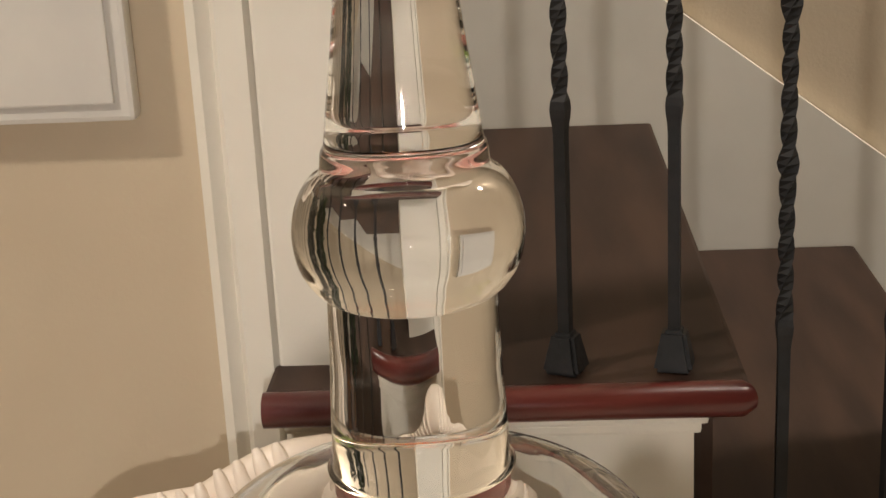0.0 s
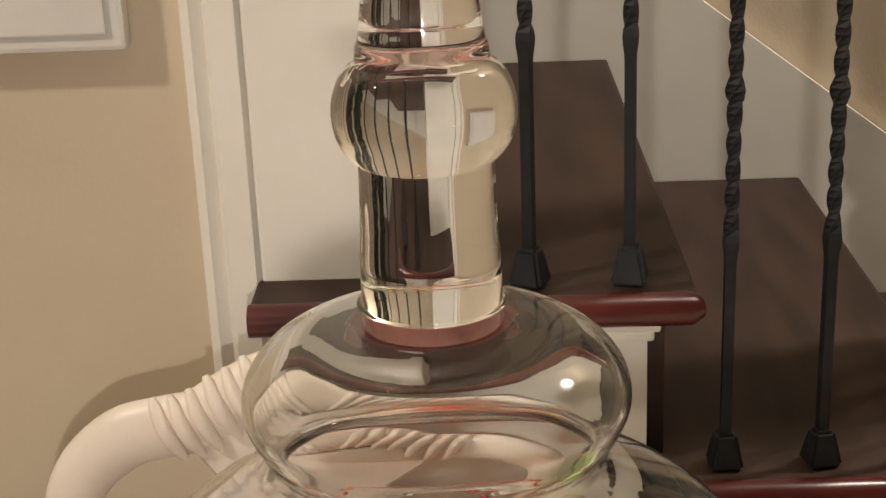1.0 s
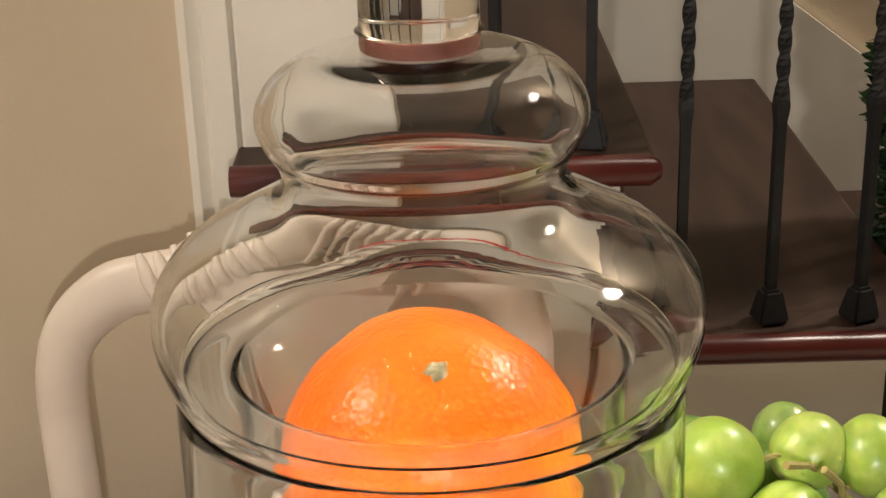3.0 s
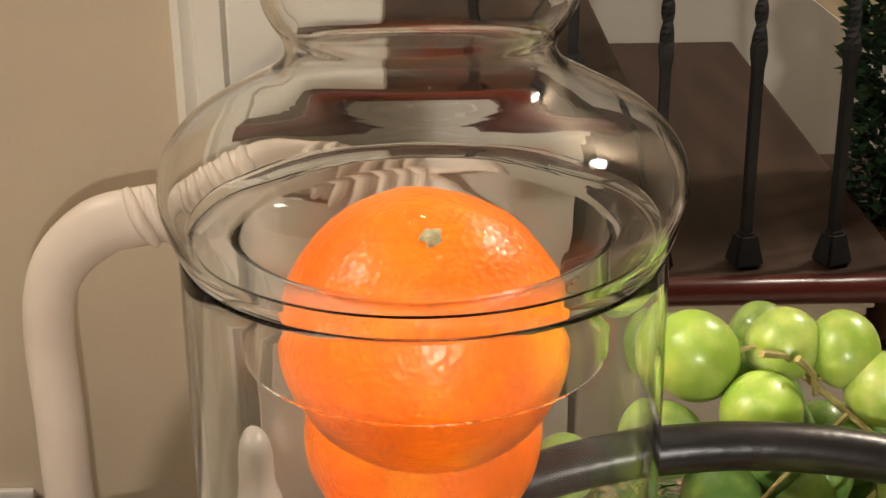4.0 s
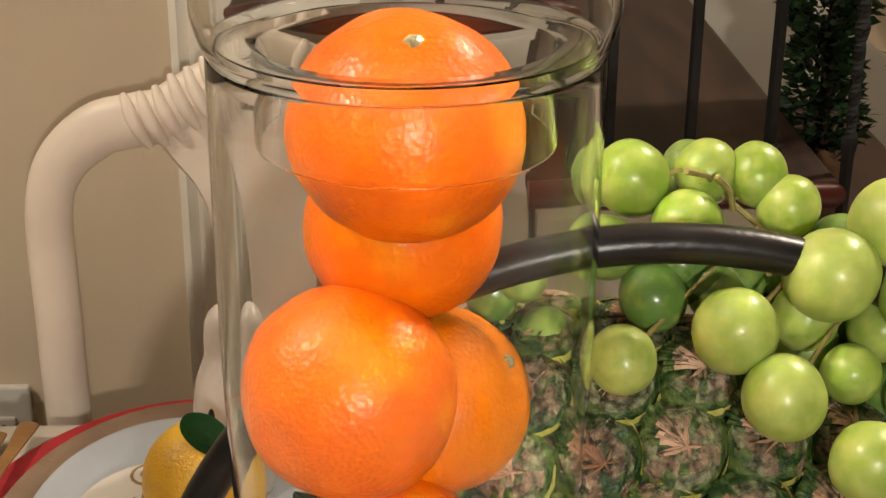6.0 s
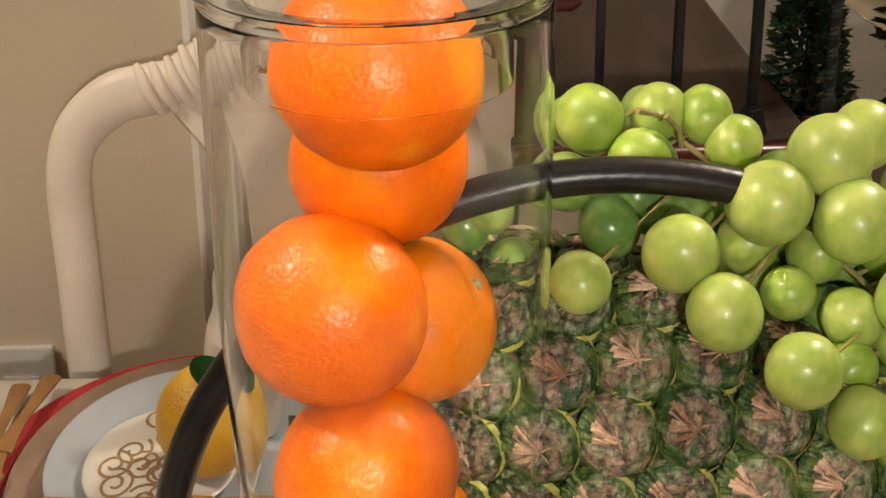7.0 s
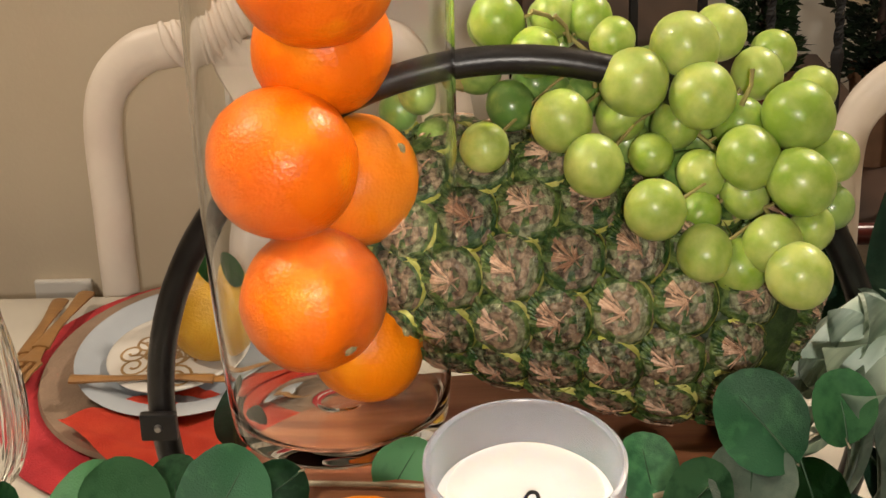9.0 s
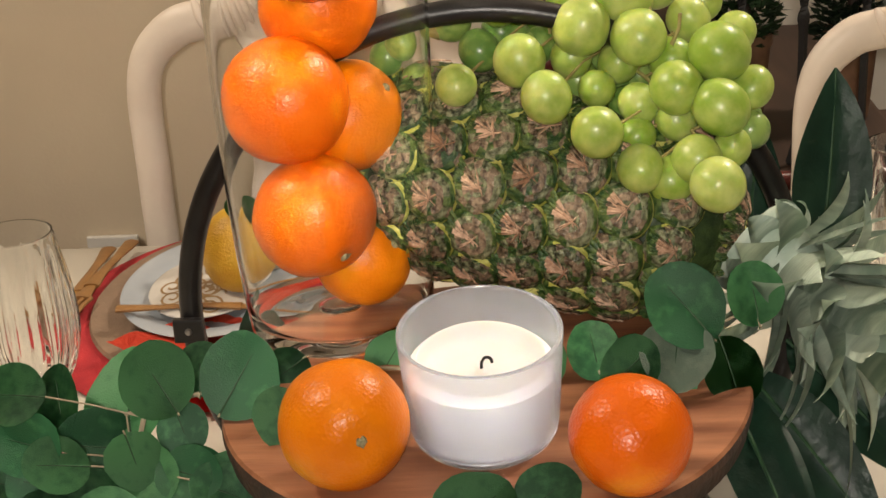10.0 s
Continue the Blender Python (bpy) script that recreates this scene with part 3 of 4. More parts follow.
lid = part("lid", lathe(lo + [(0.0, 0.3500), (0.0, 0.3470)] + li, 96, True), M_JAR, jar, "domed clear glass lid")
collar = part("collar", lathe([(0.0488, 0.2376), (0.0488, 0.2690), (0.0496, 0.2712), (0.0520, 0.2726), (0.0626, 0.2734), (0.0626, 0.2726), (0.0524, 0.2717), (0.0506, 0.2706), (0.0502, 0.2690), (0.0502, 0.2376)], 96, True), M_JAR, lid, "clear inner collar of the lid")
collar.visible_shadow = False
lid.visible_shadow = False
fin = smooth_profile([(0.0, 0.3544), (0.0142, 0.3544), (0.0145, 0.3550), (0.0143, 0.3570), (0.0142, 0.3630), (0.0137, 0.3730), (0.0134, 0.3842)], 5) + \
    smooth_profile([(0.0141, 0.3846), (0.0158, 0.3864), (0.0174, 0.3893), (0.0181, 0.3935), (0.0177, 0.3974), (0.0165, 0.4006), (0.0149, 0.4028), (0.0133, 0.4038)], 4) + \
    smooth_profile([(0.0130, 0.4052), (0.0128, 0.4070), (0.0122, 0.4085), (0.0116, 0.4130), (0.0098, 0.4260), (0.0085, 0.4380), (0.0088, 0.4440), (0.0110, 0.4500), (0.0100, 0.4570), (0.0, 0.4610)], 5)
fo = part("finial", lathe(fin, 72), M_GLASS, lid, "solid clear glass finial with a bulb")
fo.visible_shadow = False
# added disc that imitates the red refraction below the finial; no real joint
part("refraction_band", lathe([(0, 0.3502), (0.0142, 0.3502), (0.0144, 0.3508), (0.0143, 0.3540), (0, 0.3541)], 72), M_REFRACTION, lid, "reddish brown band under the finial, painted refraction of the oranges")


# ---- oranges ----
def orange(p, r, m, normal, squash=0.93, seed=0, group="oranges", label="glossy orange mandarin with dimpled peel", button=True):
    bm = bmesh.new()
    bmesh.ops.create_uvsphere(bm, u_segments=56, v_segments=36, radius=1.0)
    off = Vector((seed * 7.3, seed * 3.1, seed))
    for v in bm.verts:
        d = v.co.normalized()
        k = 1 + 0.028 * noise.noise(d * 1.4 + off) + 0.010 * noise.noise(d * 3.5 + off)
        pole = max(0.0, d.z - 0.93) / 0.07
        k -= 0.055 * pole * pole
        pole2 = max(0.0, -d.z - 0.95) / 0.05
        k -= 0.03 * pole2
        v.co = Vector((d.x, d.y, d.z * squash)) * k * r
    th = thing("orange", label, "orange", facing(p, normal, seed * 40), group)
    part("peel", bm, m, th)
    if button:
        zt = r * squash * (1 - 0.055) * 1.0
        prof = [(0.0, zt + 0.0016), (0.0012, zt + 0.0018), (0.0022, zt + 0.0012), (0.0030, zt + 0.0003), (0.0034, zt - 0.001)]
        bmb = lathe(prof, 10)
        for v in bmb.verts:
            v.co.x *= 1 + 0.35 * math.sin(5 * math.atan2(v.co.y, v.co.x) + seed)
        part("stem_button", bmb, M_BUTTON, th, "dry greenish stem button")
    return th


orange((-0.0057, -0.006, 0.2448), 0.0392, M_ORANGE, (0.06, -0.46, 1.0), 0.955, 1, "oranges in the jar", "large glossy orange mandarin with its stem button up in the jar")
orange((-0.0065, 0.022, 0.1993), 0.036, M_ORANGE, (0.2, 0.3, -1.0), 0.94, 2, "oranges in the jar")
orange((-0.0257, -0.011, 0.1502), 0.038, M_ORANGE, (-0.62, -0.74, -0.12), 0.97, 3, "oranges in the jar", "large bright orange mandarin pressed against the jar glass", False)
orange((0.0067, 0.018, 0.1309), 0.0345, M_ORANGE2, (0.8, -0.2, 0.6), 0.96, 4, "oranges in the jar", "paler orange mandarin behind the others in the jar")
orange((-0.0141, -0.017, 0.0802), 0.0375, M_ORANGE, (0.55, -0.6, -0.55), 0.95, 5, "oranges in the jar")
orange((0.0095, 0.014, 0.041), 0.0315, M_ORANGE2, (0.75, -0.5, 0.45), 0.95, 6, "oranges in the jar", "paler orange mandarin at the bottom of the jar")
orange((0.0180, -0.190, 0.0322), 0.0332, M_ORANGE2, (0.38, -0.92, 0.17), 0.97, 7, "oranges on the tray", "orange mandarin with its stem button showing on the tray")
orange((0.1590, -0.205, 0.0300), 0.0302, M_ORANGE, (0.25, -0.62, 0.80), 0.93, 8, "oranges on the tray", "red-orange mandarin with a soft dent on the tray", False)

# ---- candle ----
cd = thing("candle", "white candle in a frosted glass tumbler on the tray", "candle", pose(0.0865, -0.1500, 0.0060, 9, 0, 0) @ Matrix.Diagonal((1.035, 1.035, 1.08, 1)))
CH = 0.0580
part("tumbler", lathe(smooth_profile([(0, 0), (0.030, 0), (0.0362, 0.002), (0.0382, 0.008), (0.0396, 0.030), (0.0412, CH - 0.001)], 4) + [(0.0411, CH), (0.0396, CH + 0.0004), (0.0388, CH - 0.0006)] + smooth_profile([(0.0386, CH - 0.002), (0.0374, 0.030), (0.036, 0.008), (0.034, 0.005), (0.0, 0.005)], 4), 72), M_TUMBLER, cd, "frosted white glass tumbler").visible_shadow = False
part("wax", lathe([(0, 0.0055), (0.0330, 0.0055), (0.0350, 0.009), (0.0362, 0.030), (0.0366, 0.0385), (0.0345, 0.0405), (0.0322, 0.0425), (0.0305, 0.0415), (0.028, 0.0382), (0.015, 0.0364), (0, 0.0360)], 64), M_WAX, cd, "white wax with a melted hollow")
part("wick", tube(smooth_profile([(0.0, 0.0, 0.0358), (0.0002, -0.0004, 0.0395), (0.0020, -0.0008, 0.0425), (0.0046, -0.0010, 0.0422), (0.0054, -0.0012, 0.0398)], 4), 0.0008, 7), M_WICK, cd, "curled burnt wick")

# ---- pineapple ----
A0, A1 = Vector((0.005, 0.068, 0.092)), Vector((0.246, 0.000, 0.050))
AX = (A1 - A0).normalized()
LEN = (A1 - A0).length
pine = thing("pineapple", "ripe pineapple lying on its side across the tray", "pineapple", Matrix.Translation(A0) @ AX.to_track_quat("Z", "Y").to_matrix().to_4x4())


def pine_r(u):
    return 0.0605 * (max(0.0, 1 - abs(2 * u - 0.92) ** 3.6)) ** 0.42 + 0.004


part("core", lathe([(0, 0)] + [(pine_r(i / 30) * 0.955, LEN * i / 30) for i in range(31)] + [(0, LEN)], 48), M_PINE, pine, "dark green rind")


def eye_mesh(seed):
    """One eye: a domed shield with a green rim, olive shoulder and brown middle, and a ragged fan of dry pink fibres."""
    rnd = random.Random(seed)
    bm = bmesh.new()
    rings = []
    n = 14
    for r, z in ((1.06, -0.22), (0.97, 0.10), (0.84, 0.36), (0.62, 0.55), (0.36, 0.60), (0.20, 0.50), (0.07, 0.60)):
        ring = []
        for k in range(n):
            a = 2 * math.pi * k / n
            rr = r * (1 + 0.06 * math.cos(6 * a) * r) * (1 + rnd.uniform(-0.045, 0.045))
            ring.append(bm.verts.new((rr * math.cos(a), rr * math.sin(a), z + rnd.uniform(-0.05, 0.05))))
        rings.append(ring)
    for i, (a, b) in enumerate(zip(rings, rings[1:])):
        for k in range(n):
            f = bm.faces.new((a[k], a[(k + 1) % n], b[(k + 1) % n], b[k]))
            f.material_index = (0, 0, 1, 2, 1, 2)[i] if rnd.random() > 0.28 else rnd.choice((0, 1, 2))
    bm.faces.new(rings[-1]).material_index = 2

    def dome(q):
        r = math.hypot(q.x, q.y)
        return 0.62 - 0.60 * max(0.0, r - 0.35) ** 1.7

    def strip(cs, ws, mats):
        """A thin tapered strip that follows the dome."""
        L, R = [], []
        for i, (q, x) in enumerate(zip(cs, ws)):
            d = (cs[min(i + 1, len(cs) - 1)] - cs[max(i - 1, 0)]).normalized()
            sd = Vector((-d.y, d.x, 0))
            for side, lst in ((1, L), (-1, R)):
                p = q + sd * x * side
                p.z = dome(p) + 0.05
                lst.append(bm.verts.new(p))
        mid = [bm.verts.new(Vector((q.x, q.y, dome(q) + 0.13))) for q in cs]
        for k in range(len(cs) - 1):
            for a, b in ((L, mid), (mid, R)):
                bm.faces.new((a[k], b[k], b[k + 1], a[k + 1])).material_index = mats[min(k, len(mats) - 1)]
    # triangular bract: green and broad at the rim, dry and pink where its tip lies on the eye
    lean = rnd.uniform(-0.30, 0.10)
    base = Vector((lean - 0.15, -1.02, 0))
    tip = Vector((rnd.uniform(-0.08, 0.08), rnd.uniform(0.00, 0.20), 0))
    for j in range(7):
        off = (j - 3) / 3.0
        b = base + Vector((0.42 * off + rnd.uniform(-0.05, 0.05), 0.10 * off * off + rnd.uniform(-0.04, 0.10), 0))
        e = tip + Vector((rnd.uniform(-0.10, 0.10), rnd.uniform(-0.10, 0.12), 0))
        w = rnd.uniform(0.055, 0.105)
        m = rnd.choice((3, 3, 3, 2))
        strip([b.lerp(e, t) + Vector((rnd.uniform(-0.02, 0.02), 0, 0)) for t in (0.0, 0.30, 0.60, 1.0)], (w, w, w * 0.8, 0.02), (0, m, m))
    for j in range(9):
        a = radians(rnd.uniform(-170, -20) if j < 6 else rnd.uniform(10, 170))
        ln, w = (rnd.uniform(0.40, 0.80), rnd.uniform(0.025, 0.060)) if j < 6 else (rnd.uniform(0.18, 0.45), rnd.uniform(0.02, 0.04))
        d = Vector((math.cos(a), math.sin(a), 0))
        sd = Vector((-d.y, d.x, 0))
        bend = rnd.uniform(-0.15, 0.15)
        strip([tip + d * ln * t + sd * bend * t * t for t in (0.0, 0.45, 0.75, 1.0)], (w * 0.6, w, w * 0.6, 0.008), (3, 3, rnd.choice((2, 3))))
    # papery yellow edge between eyes
    for j in range(6):
        a0 = rnd.uniform(-0.6, 2.9)
        pv = None
        for k in range(5):
            a = a0 + 0.22 * k
            p = (bm.verts.new((1.03 * math.cos(a), 1.03 * math.sin(a), 0.0)), bm.verts.new((0.985 * math.cos(a), 0.985 * math.sin(a), 0.24 + rnd.uniform(-0.08, 0.10))))
            if pv:
                bm.faces.new((pv[0], p[0], p[1], pv[1])).material_index = 4
            pv = p
    return mesh("eye", bm, [M_RIND, M_EYE, M_EYE2, M_BRACT, M_EDGE])


M_EDGE = mat("dry_yellow_edge", (0.42, 0.42, 0.07), (0.66, 0.64, 0.20), 3, 0.6, 0.3, 400, rnd=0.3)
EYES = [eye_mesh(s) for s in range(7)]
rows, around = 9, 13
for i in range(rows):
    u = 0.05 + 0.905 * i / (rows - 1)
    r = pine_r(u) * 0.985
    du = (pine_r(min(u + 0.03, 1)) - pine_r(max(u - 0.03, 0))) / (0.06 * LEN)
    sz = 0.0162 * (0.62 + 0.38 * r / 0.0625)
    for k in range(around):
        a = 2 * math.pi * (k + 0.5 * (i % 2) + 0.12 * i) / around
        nrm = Vector((math.cos(a), math.sin(a), -du)).normalized()
        y = (Vector((0, 0, 1)) - nrm * nrm.z).normalized()
        x = y.cross(nrm)
        m = Matrix((x, y, nrm)).transposed().to_4x4()
        wdt = 2 * math.pi * r / around / 2 * 1.20
        m = Matrix.Translation((r * math.cos(a), r * math.sin(a), u * LEN)) @ m @ Matrix.Diagonal((wdt, sz, 0.0105, 1))
        part("eye", EYES[(i * 5 + k * 3) % 7], None, pine, at=m)


def blade(length, width, curl, seed):
    """A stiff tapered crown leaf with a folded middle, curling back towards its tip."""
    rnd = random.Random(seed)
    bm = bmesh.new()
    rows_ = []
    n = 12
    x, z, ang = 0.0, 0.0, 0.0
    tw = rnd.uniform(-0.4, 0.4)
    for i in range(n + 1):
        t = i / n
        w = width * (0.55 + 0.9 * t) * (1 - t ** 2.2) if t < 0.35 else width * 0.90 * (1 - ((t - 0.2) / 0.8) ** 1.9)
        w = max(w, 0.0004)
        up = Vector((-math.sin(ang), 0, math.cos(ang)))
        sd = (Vector((0, 1, 0)) * math.cos(tw * t) + up * math.sin(tw * t))
        c = Vector((x, 0, z))
        rows_.append([bm.verts.new(c - sd * w + up * w * 0.40), bm.verts.new(c - sd * w * 0.5 + up * w * 0.06), bm.verts.new(c), bm.verts.new(c + sd * w * 0.5 + up * w * 0.06), bm.verts.new(c + sd * w + up * w * 0.40)])
        ang += curl / n * (0.4 + 1.3 * t)
        x += math.cos(ang) * length / n
        z += math.sin(ang) * length / n
    for a, b in zip(rows_, rows_[1:]):
        for k in range(4):
            bm.faces.new((a[k], a[k + 1], b[k + 1], b[k]))
    bmesh.ops.solidify(bm, geom=list(bm.faces), thickness=0.0010)
    return mesh("crown_leaf", bm, M_CROWN)


rnd = random.Random(11)
BL = [blade(0.105, 0.0125, -1.0, 1), blade(0.085, 0.0130, -1.5, 2), blade(0.120, 0.0130, -0.6, 3), blade(0.055, 0.0110, -2.3, 4), blade(0.095, 0.0120, 0.30, 5)]
inv = pine.matrix_basis.inverted()
CA = (inv.to_3x3() @ Vector((0.66, -0.62, -0.46))).normalized()
C0 = inv @ Vector((0.262, -0.014, 0.038))
CM = Matrix.Translation(C0) @ CA.to_track_quat("Z", "Y").to_matrix().to_4x4()
part("crown_base", lathe([(0, -0.03), (0.030, -0.02), (0.024, 0.0), (0.016, 0.03), (0.004, 0.055), (0, 0.056)], 20), M_CROWN, pine, "pale green crown base", at=CM)
for i in range(78):
    t = i / 77
    a = i * 2.39996
    tilt = 84 - 76 * t + rnd.uniform(-9, 9)
    h = -0.012 + 0.055 * t
    rr = 0.021 * (1 - 0.75 * t)
    d = Vector((math.cos(a) * math.sin(radians(tilt)), math.sin(a) * math.sin(radians(tilt)), math.cos(radians(tilt))))
    upv = Vector((-math.cos(a) * math.cos(radians(tilt)), -math.sin(a) * math.cos(radians(tilt)), math.sin(radians(tilt))))
    m = Matrix((d, upv.cross(d), upv)).transposed().to_4x4()
    sc = (0.34 + 0.50 * min(1, t * 2.0)) * rnd.uniform(0.85, 1.15)
    part("crown_leaf", BL[3 if t < 0.12 else rnd.choice((0, 1, 2, 4, 0))], None, pine, "grey-green stiff pointed leaf" if i == 0 else "",
         at=CM @ Matrix.Translation((rr * math.cos(a), rr * math.sin(a), h)) @ m @ Matrix.Diagonal((sc, 1.25, sc, 1)))

# ---- grapes ----
bunch = thing("grape_bunch", "bunch of plump green grapes draped over the pineapple and hoop", "grapes", pose(0.15, 0.02, 0.11))


def grape_mesh(seed, m):
    bm = bmesh.new()
    bmesh.ops.create_uvsphere(bm, u_segments=28, v_segments=18, radius=1.0)
    off = Vector((seed, seed * 2.0, 3.0))
    for v in bm.verts:
        v.co *= 1 + 0.03 * noise.noise(v.co * 1.3 + off)
        v.co.z *= 1.04
    return mesh("grape", bm, m)


GM = [grape_mesh(s, M_GRAPE) for s in range(4)]
# inner and rear grapes: same fruit, shade painted in by the darker skin
GB = [grape_mesh(s + 9, M_GRAPE_SHADE) for s in range(3)]
FRONT = [(0.081, 0.061, 0.201, 0.0145), (0.100, 0.046, 0.188, 0.0132), (0.174, 0.031, 0.193, 0.0177), (0.148, 0.018, 0.179, 0.0172),
         (0.181, 0.012, 0.173, 0.0166), (0.227, 0.004, 0.164, 0.0179), (0.225, -0.02, 0.138, 0.0162), (0.201, -0.011, 0.148, 0.0155),
         (0.220, -0.050, 0.102, 0.0157), (0.178, -0.032, 0.107, 0.0136), (0.154, -0.030, 0.129, 0.0150), (0.180, 0.000, 0.136, 0.0120),
         (0.156, 0.008, 0.144, 0.0112), (0.126, -0.013, 0.146, 0.0149), (0.111, 0.004, 0.164, 0.0156), (0.073, 0.014, 0.148, 0.0126),
         (0.210, -0.034, 0.112, 0.0142)]
BACK = [(0.129, 0.062, 0.202, 0.0118), (0.140, 0.053, 0.192, 0.0120), (0.195, 0.055, 0.194, 0.0144), (0.213, 0.040, 0.176, 0.0135),
        (0.247, 0.008, 0.141, 0.0125), (0.201, 0.020, 0.156, 0.0141), (0.142, 0.025, 0.159, 0.0127), (0.196, -0.029, 0.098, 0.0135),
        (0.232, -0.018, 0.113, 0.0112), (0.222, 0.049, 0.184, 0.0122), (0.240, 0.034, 0.168, 0.0125), (0.178, -0.010, 0.119, 0.0112),
        (0.201, -0.004, 0.127, 0.0124), (0.170, 0.022, 0.156, 0.0125), (0.110, 0.064, 0.203, 0.0120)]
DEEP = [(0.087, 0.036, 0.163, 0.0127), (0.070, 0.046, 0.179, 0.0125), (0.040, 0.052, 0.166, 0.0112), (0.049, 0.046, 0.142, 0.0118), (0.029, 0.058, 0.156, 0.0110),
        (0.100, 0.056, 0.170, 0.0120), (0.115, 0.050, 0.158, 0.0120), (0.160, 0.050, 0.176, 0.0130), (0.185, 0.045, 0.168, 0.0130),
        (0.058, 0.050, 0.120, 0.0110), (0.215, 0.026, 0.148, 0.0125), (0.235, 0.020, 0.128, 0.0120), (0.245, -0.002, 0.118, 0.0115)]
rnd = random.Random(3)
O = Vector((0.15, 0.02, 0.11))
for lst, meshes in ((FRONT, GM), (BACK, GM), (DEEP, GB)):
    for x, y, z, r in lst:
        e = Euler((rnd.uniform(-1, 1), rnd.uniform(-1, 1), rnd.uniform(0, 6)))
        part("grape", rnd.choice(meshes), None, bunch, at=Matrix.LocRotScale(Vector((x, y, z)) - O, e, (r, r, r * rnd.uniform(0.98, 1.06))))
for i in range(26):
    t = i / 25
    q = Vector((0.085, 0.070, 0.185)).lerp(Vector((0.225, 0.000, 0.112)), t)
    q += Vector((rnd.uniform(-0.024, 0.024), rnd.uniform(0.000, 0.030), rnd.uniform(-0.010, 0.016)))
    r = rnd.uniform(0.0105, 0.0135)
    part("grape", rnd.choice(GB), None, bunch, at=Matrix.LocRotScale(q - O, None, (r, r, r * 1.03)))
main = smooth_profile([(0.104, 0.058, 0.205), (0.120, 0.055, 0.192), (0.150, 0.035, 0.170), (0.185, 0.015, 0.148), (0.205, -0.008, 0.128), (0.215, -0.02, 0.115)], 6)
part("main_stem", tube([Vector(p) - O for p in main], 0.0012, 7), M_STEM, bunch, "brown woody stem")
for i, (x, y, z, r) in enumerate(FRONT + BACK):
    g = Vector((x, y, z))
    q = min(main, key=lambda p: (Vector(p) - g).length)
    q = Vector(q)
    e = g + (q - g).normalized() * r * 0.95
    mid = (q + e) / 2 + Vector((rnd.uniform(-0.004, 0.004), 0, rnd.uniform(0, 0.004)))
    part("pedicel", tube([q - O, mid - O, e - O], [0.0010, 0.0008, 0.0011], 6), M_STEM, bunch)
for p, q in (((0.098, 0.044, 0.210), (0.112, 0.056, 0.200)), ((0.110, 0.046, 0.207), (0.118, 0.05, 0.192)), ((0.180, 0.030, 0.203), (0.190, 0.02, 0.180)), ((0.124, 0.030, 0.186), (0.130, 0.035, 0.172)), ((0.200, 0.010, 0.168), (0.205, 0.012, 0.186))):
    part("stem_stub", tube([Vector(p) - O, (Vector(p) + Vector(q)) / 2 - O + Vector((0.002, 0, 0.001)), Vector(q) - O], [0.0014, 0.0011, 0.0012], 6), M_STEM, bunch)
tagged(part("walnut_bit", lathe(smooth_profile([(0, -0.008), (0.007, -0.004), (0.008, 0.002), (0.004, 0.007), (0, 0.008)], 4), 16), M_STEM, bunch, "small dried brown grape", at=pose(0.0625 - 0.15, 0.045 - 0.02, 0.176 - 0.11)), "")


# ---- leaves ----
def round_leaf(seed, mats, n=22, point=0.12, fold=0.16):
    """A round leaf with a notch at the stalk, a shallow fold and a vein; radius 1."""
    rr = random.Random(seed)
    bm = bmesh.new()
    c = bm.verts.new((0, -0.25, 0))
    rings = []
    for s in (0.35, 0.7, 0.93, 1.0):
        ring = []
        for k in range(n):
            a = 2 * math.pi * k / n
            r = 1 + 0.05 * math.sin(2 * a + seed) + rr.uniform(-0.02, 0.02)
            y = r * math.sin(a) * (1 + point * max(0, math.sin(a)))
            x = r * math.cos(a) * 0.94
            y0 = -0.25
            px, py = x * s, y0 + (y - y0) * s
            z = fold * abs(px) + 0.10 * math.sin(2.2 * px + seed) * py - 0.12 * py * py * (0.5 + 0.5 * math.sin(seed))
            ring.append(bm.verts.new((px, py, z)))
        rings.append(ring)
    for k in range(n):
        bm.faces.new((c, rings[0][k], rings[0][(k + 1) % n]))
    for a, b in zip(rings, rings[1:]):
        for k in range(n):
            bm.faces.new((a[k], b[k], b[(k + 1) % n], a[(k + 1) % n]))
    for f in bm.faces:
        f.material_index = 0
    bmesh.ops.solidify(bm, geom=list(bm.faces), thickness=0.03)
    q = [(0, -1.05 + 1.7 * k / 8, 0.015 + (-0.12 * (-1.05 + 1.7 * k / 8) ** 2 * (0.5 + 0.5 * math.sin(seed)))) for k in range(9)]
    nf = len(bm.faces)
    tube(q, [0.030 - 0.0026 * k for k in range(9)], 5, bm=bm)
    bm.faces.ensure_lookup_table()
    for f in list(bm.faces)[nf:]:
        f.material_index = 1
    return mesh("leaf", bm, mats)


RL = [round_leaf(s, [M_LEAF, M_VEIN]) for s in range(6)]
RG = [round_leaf(s + 7, [M_LEAFG, M_VEIN], fold=0.22) for s in range(2)]


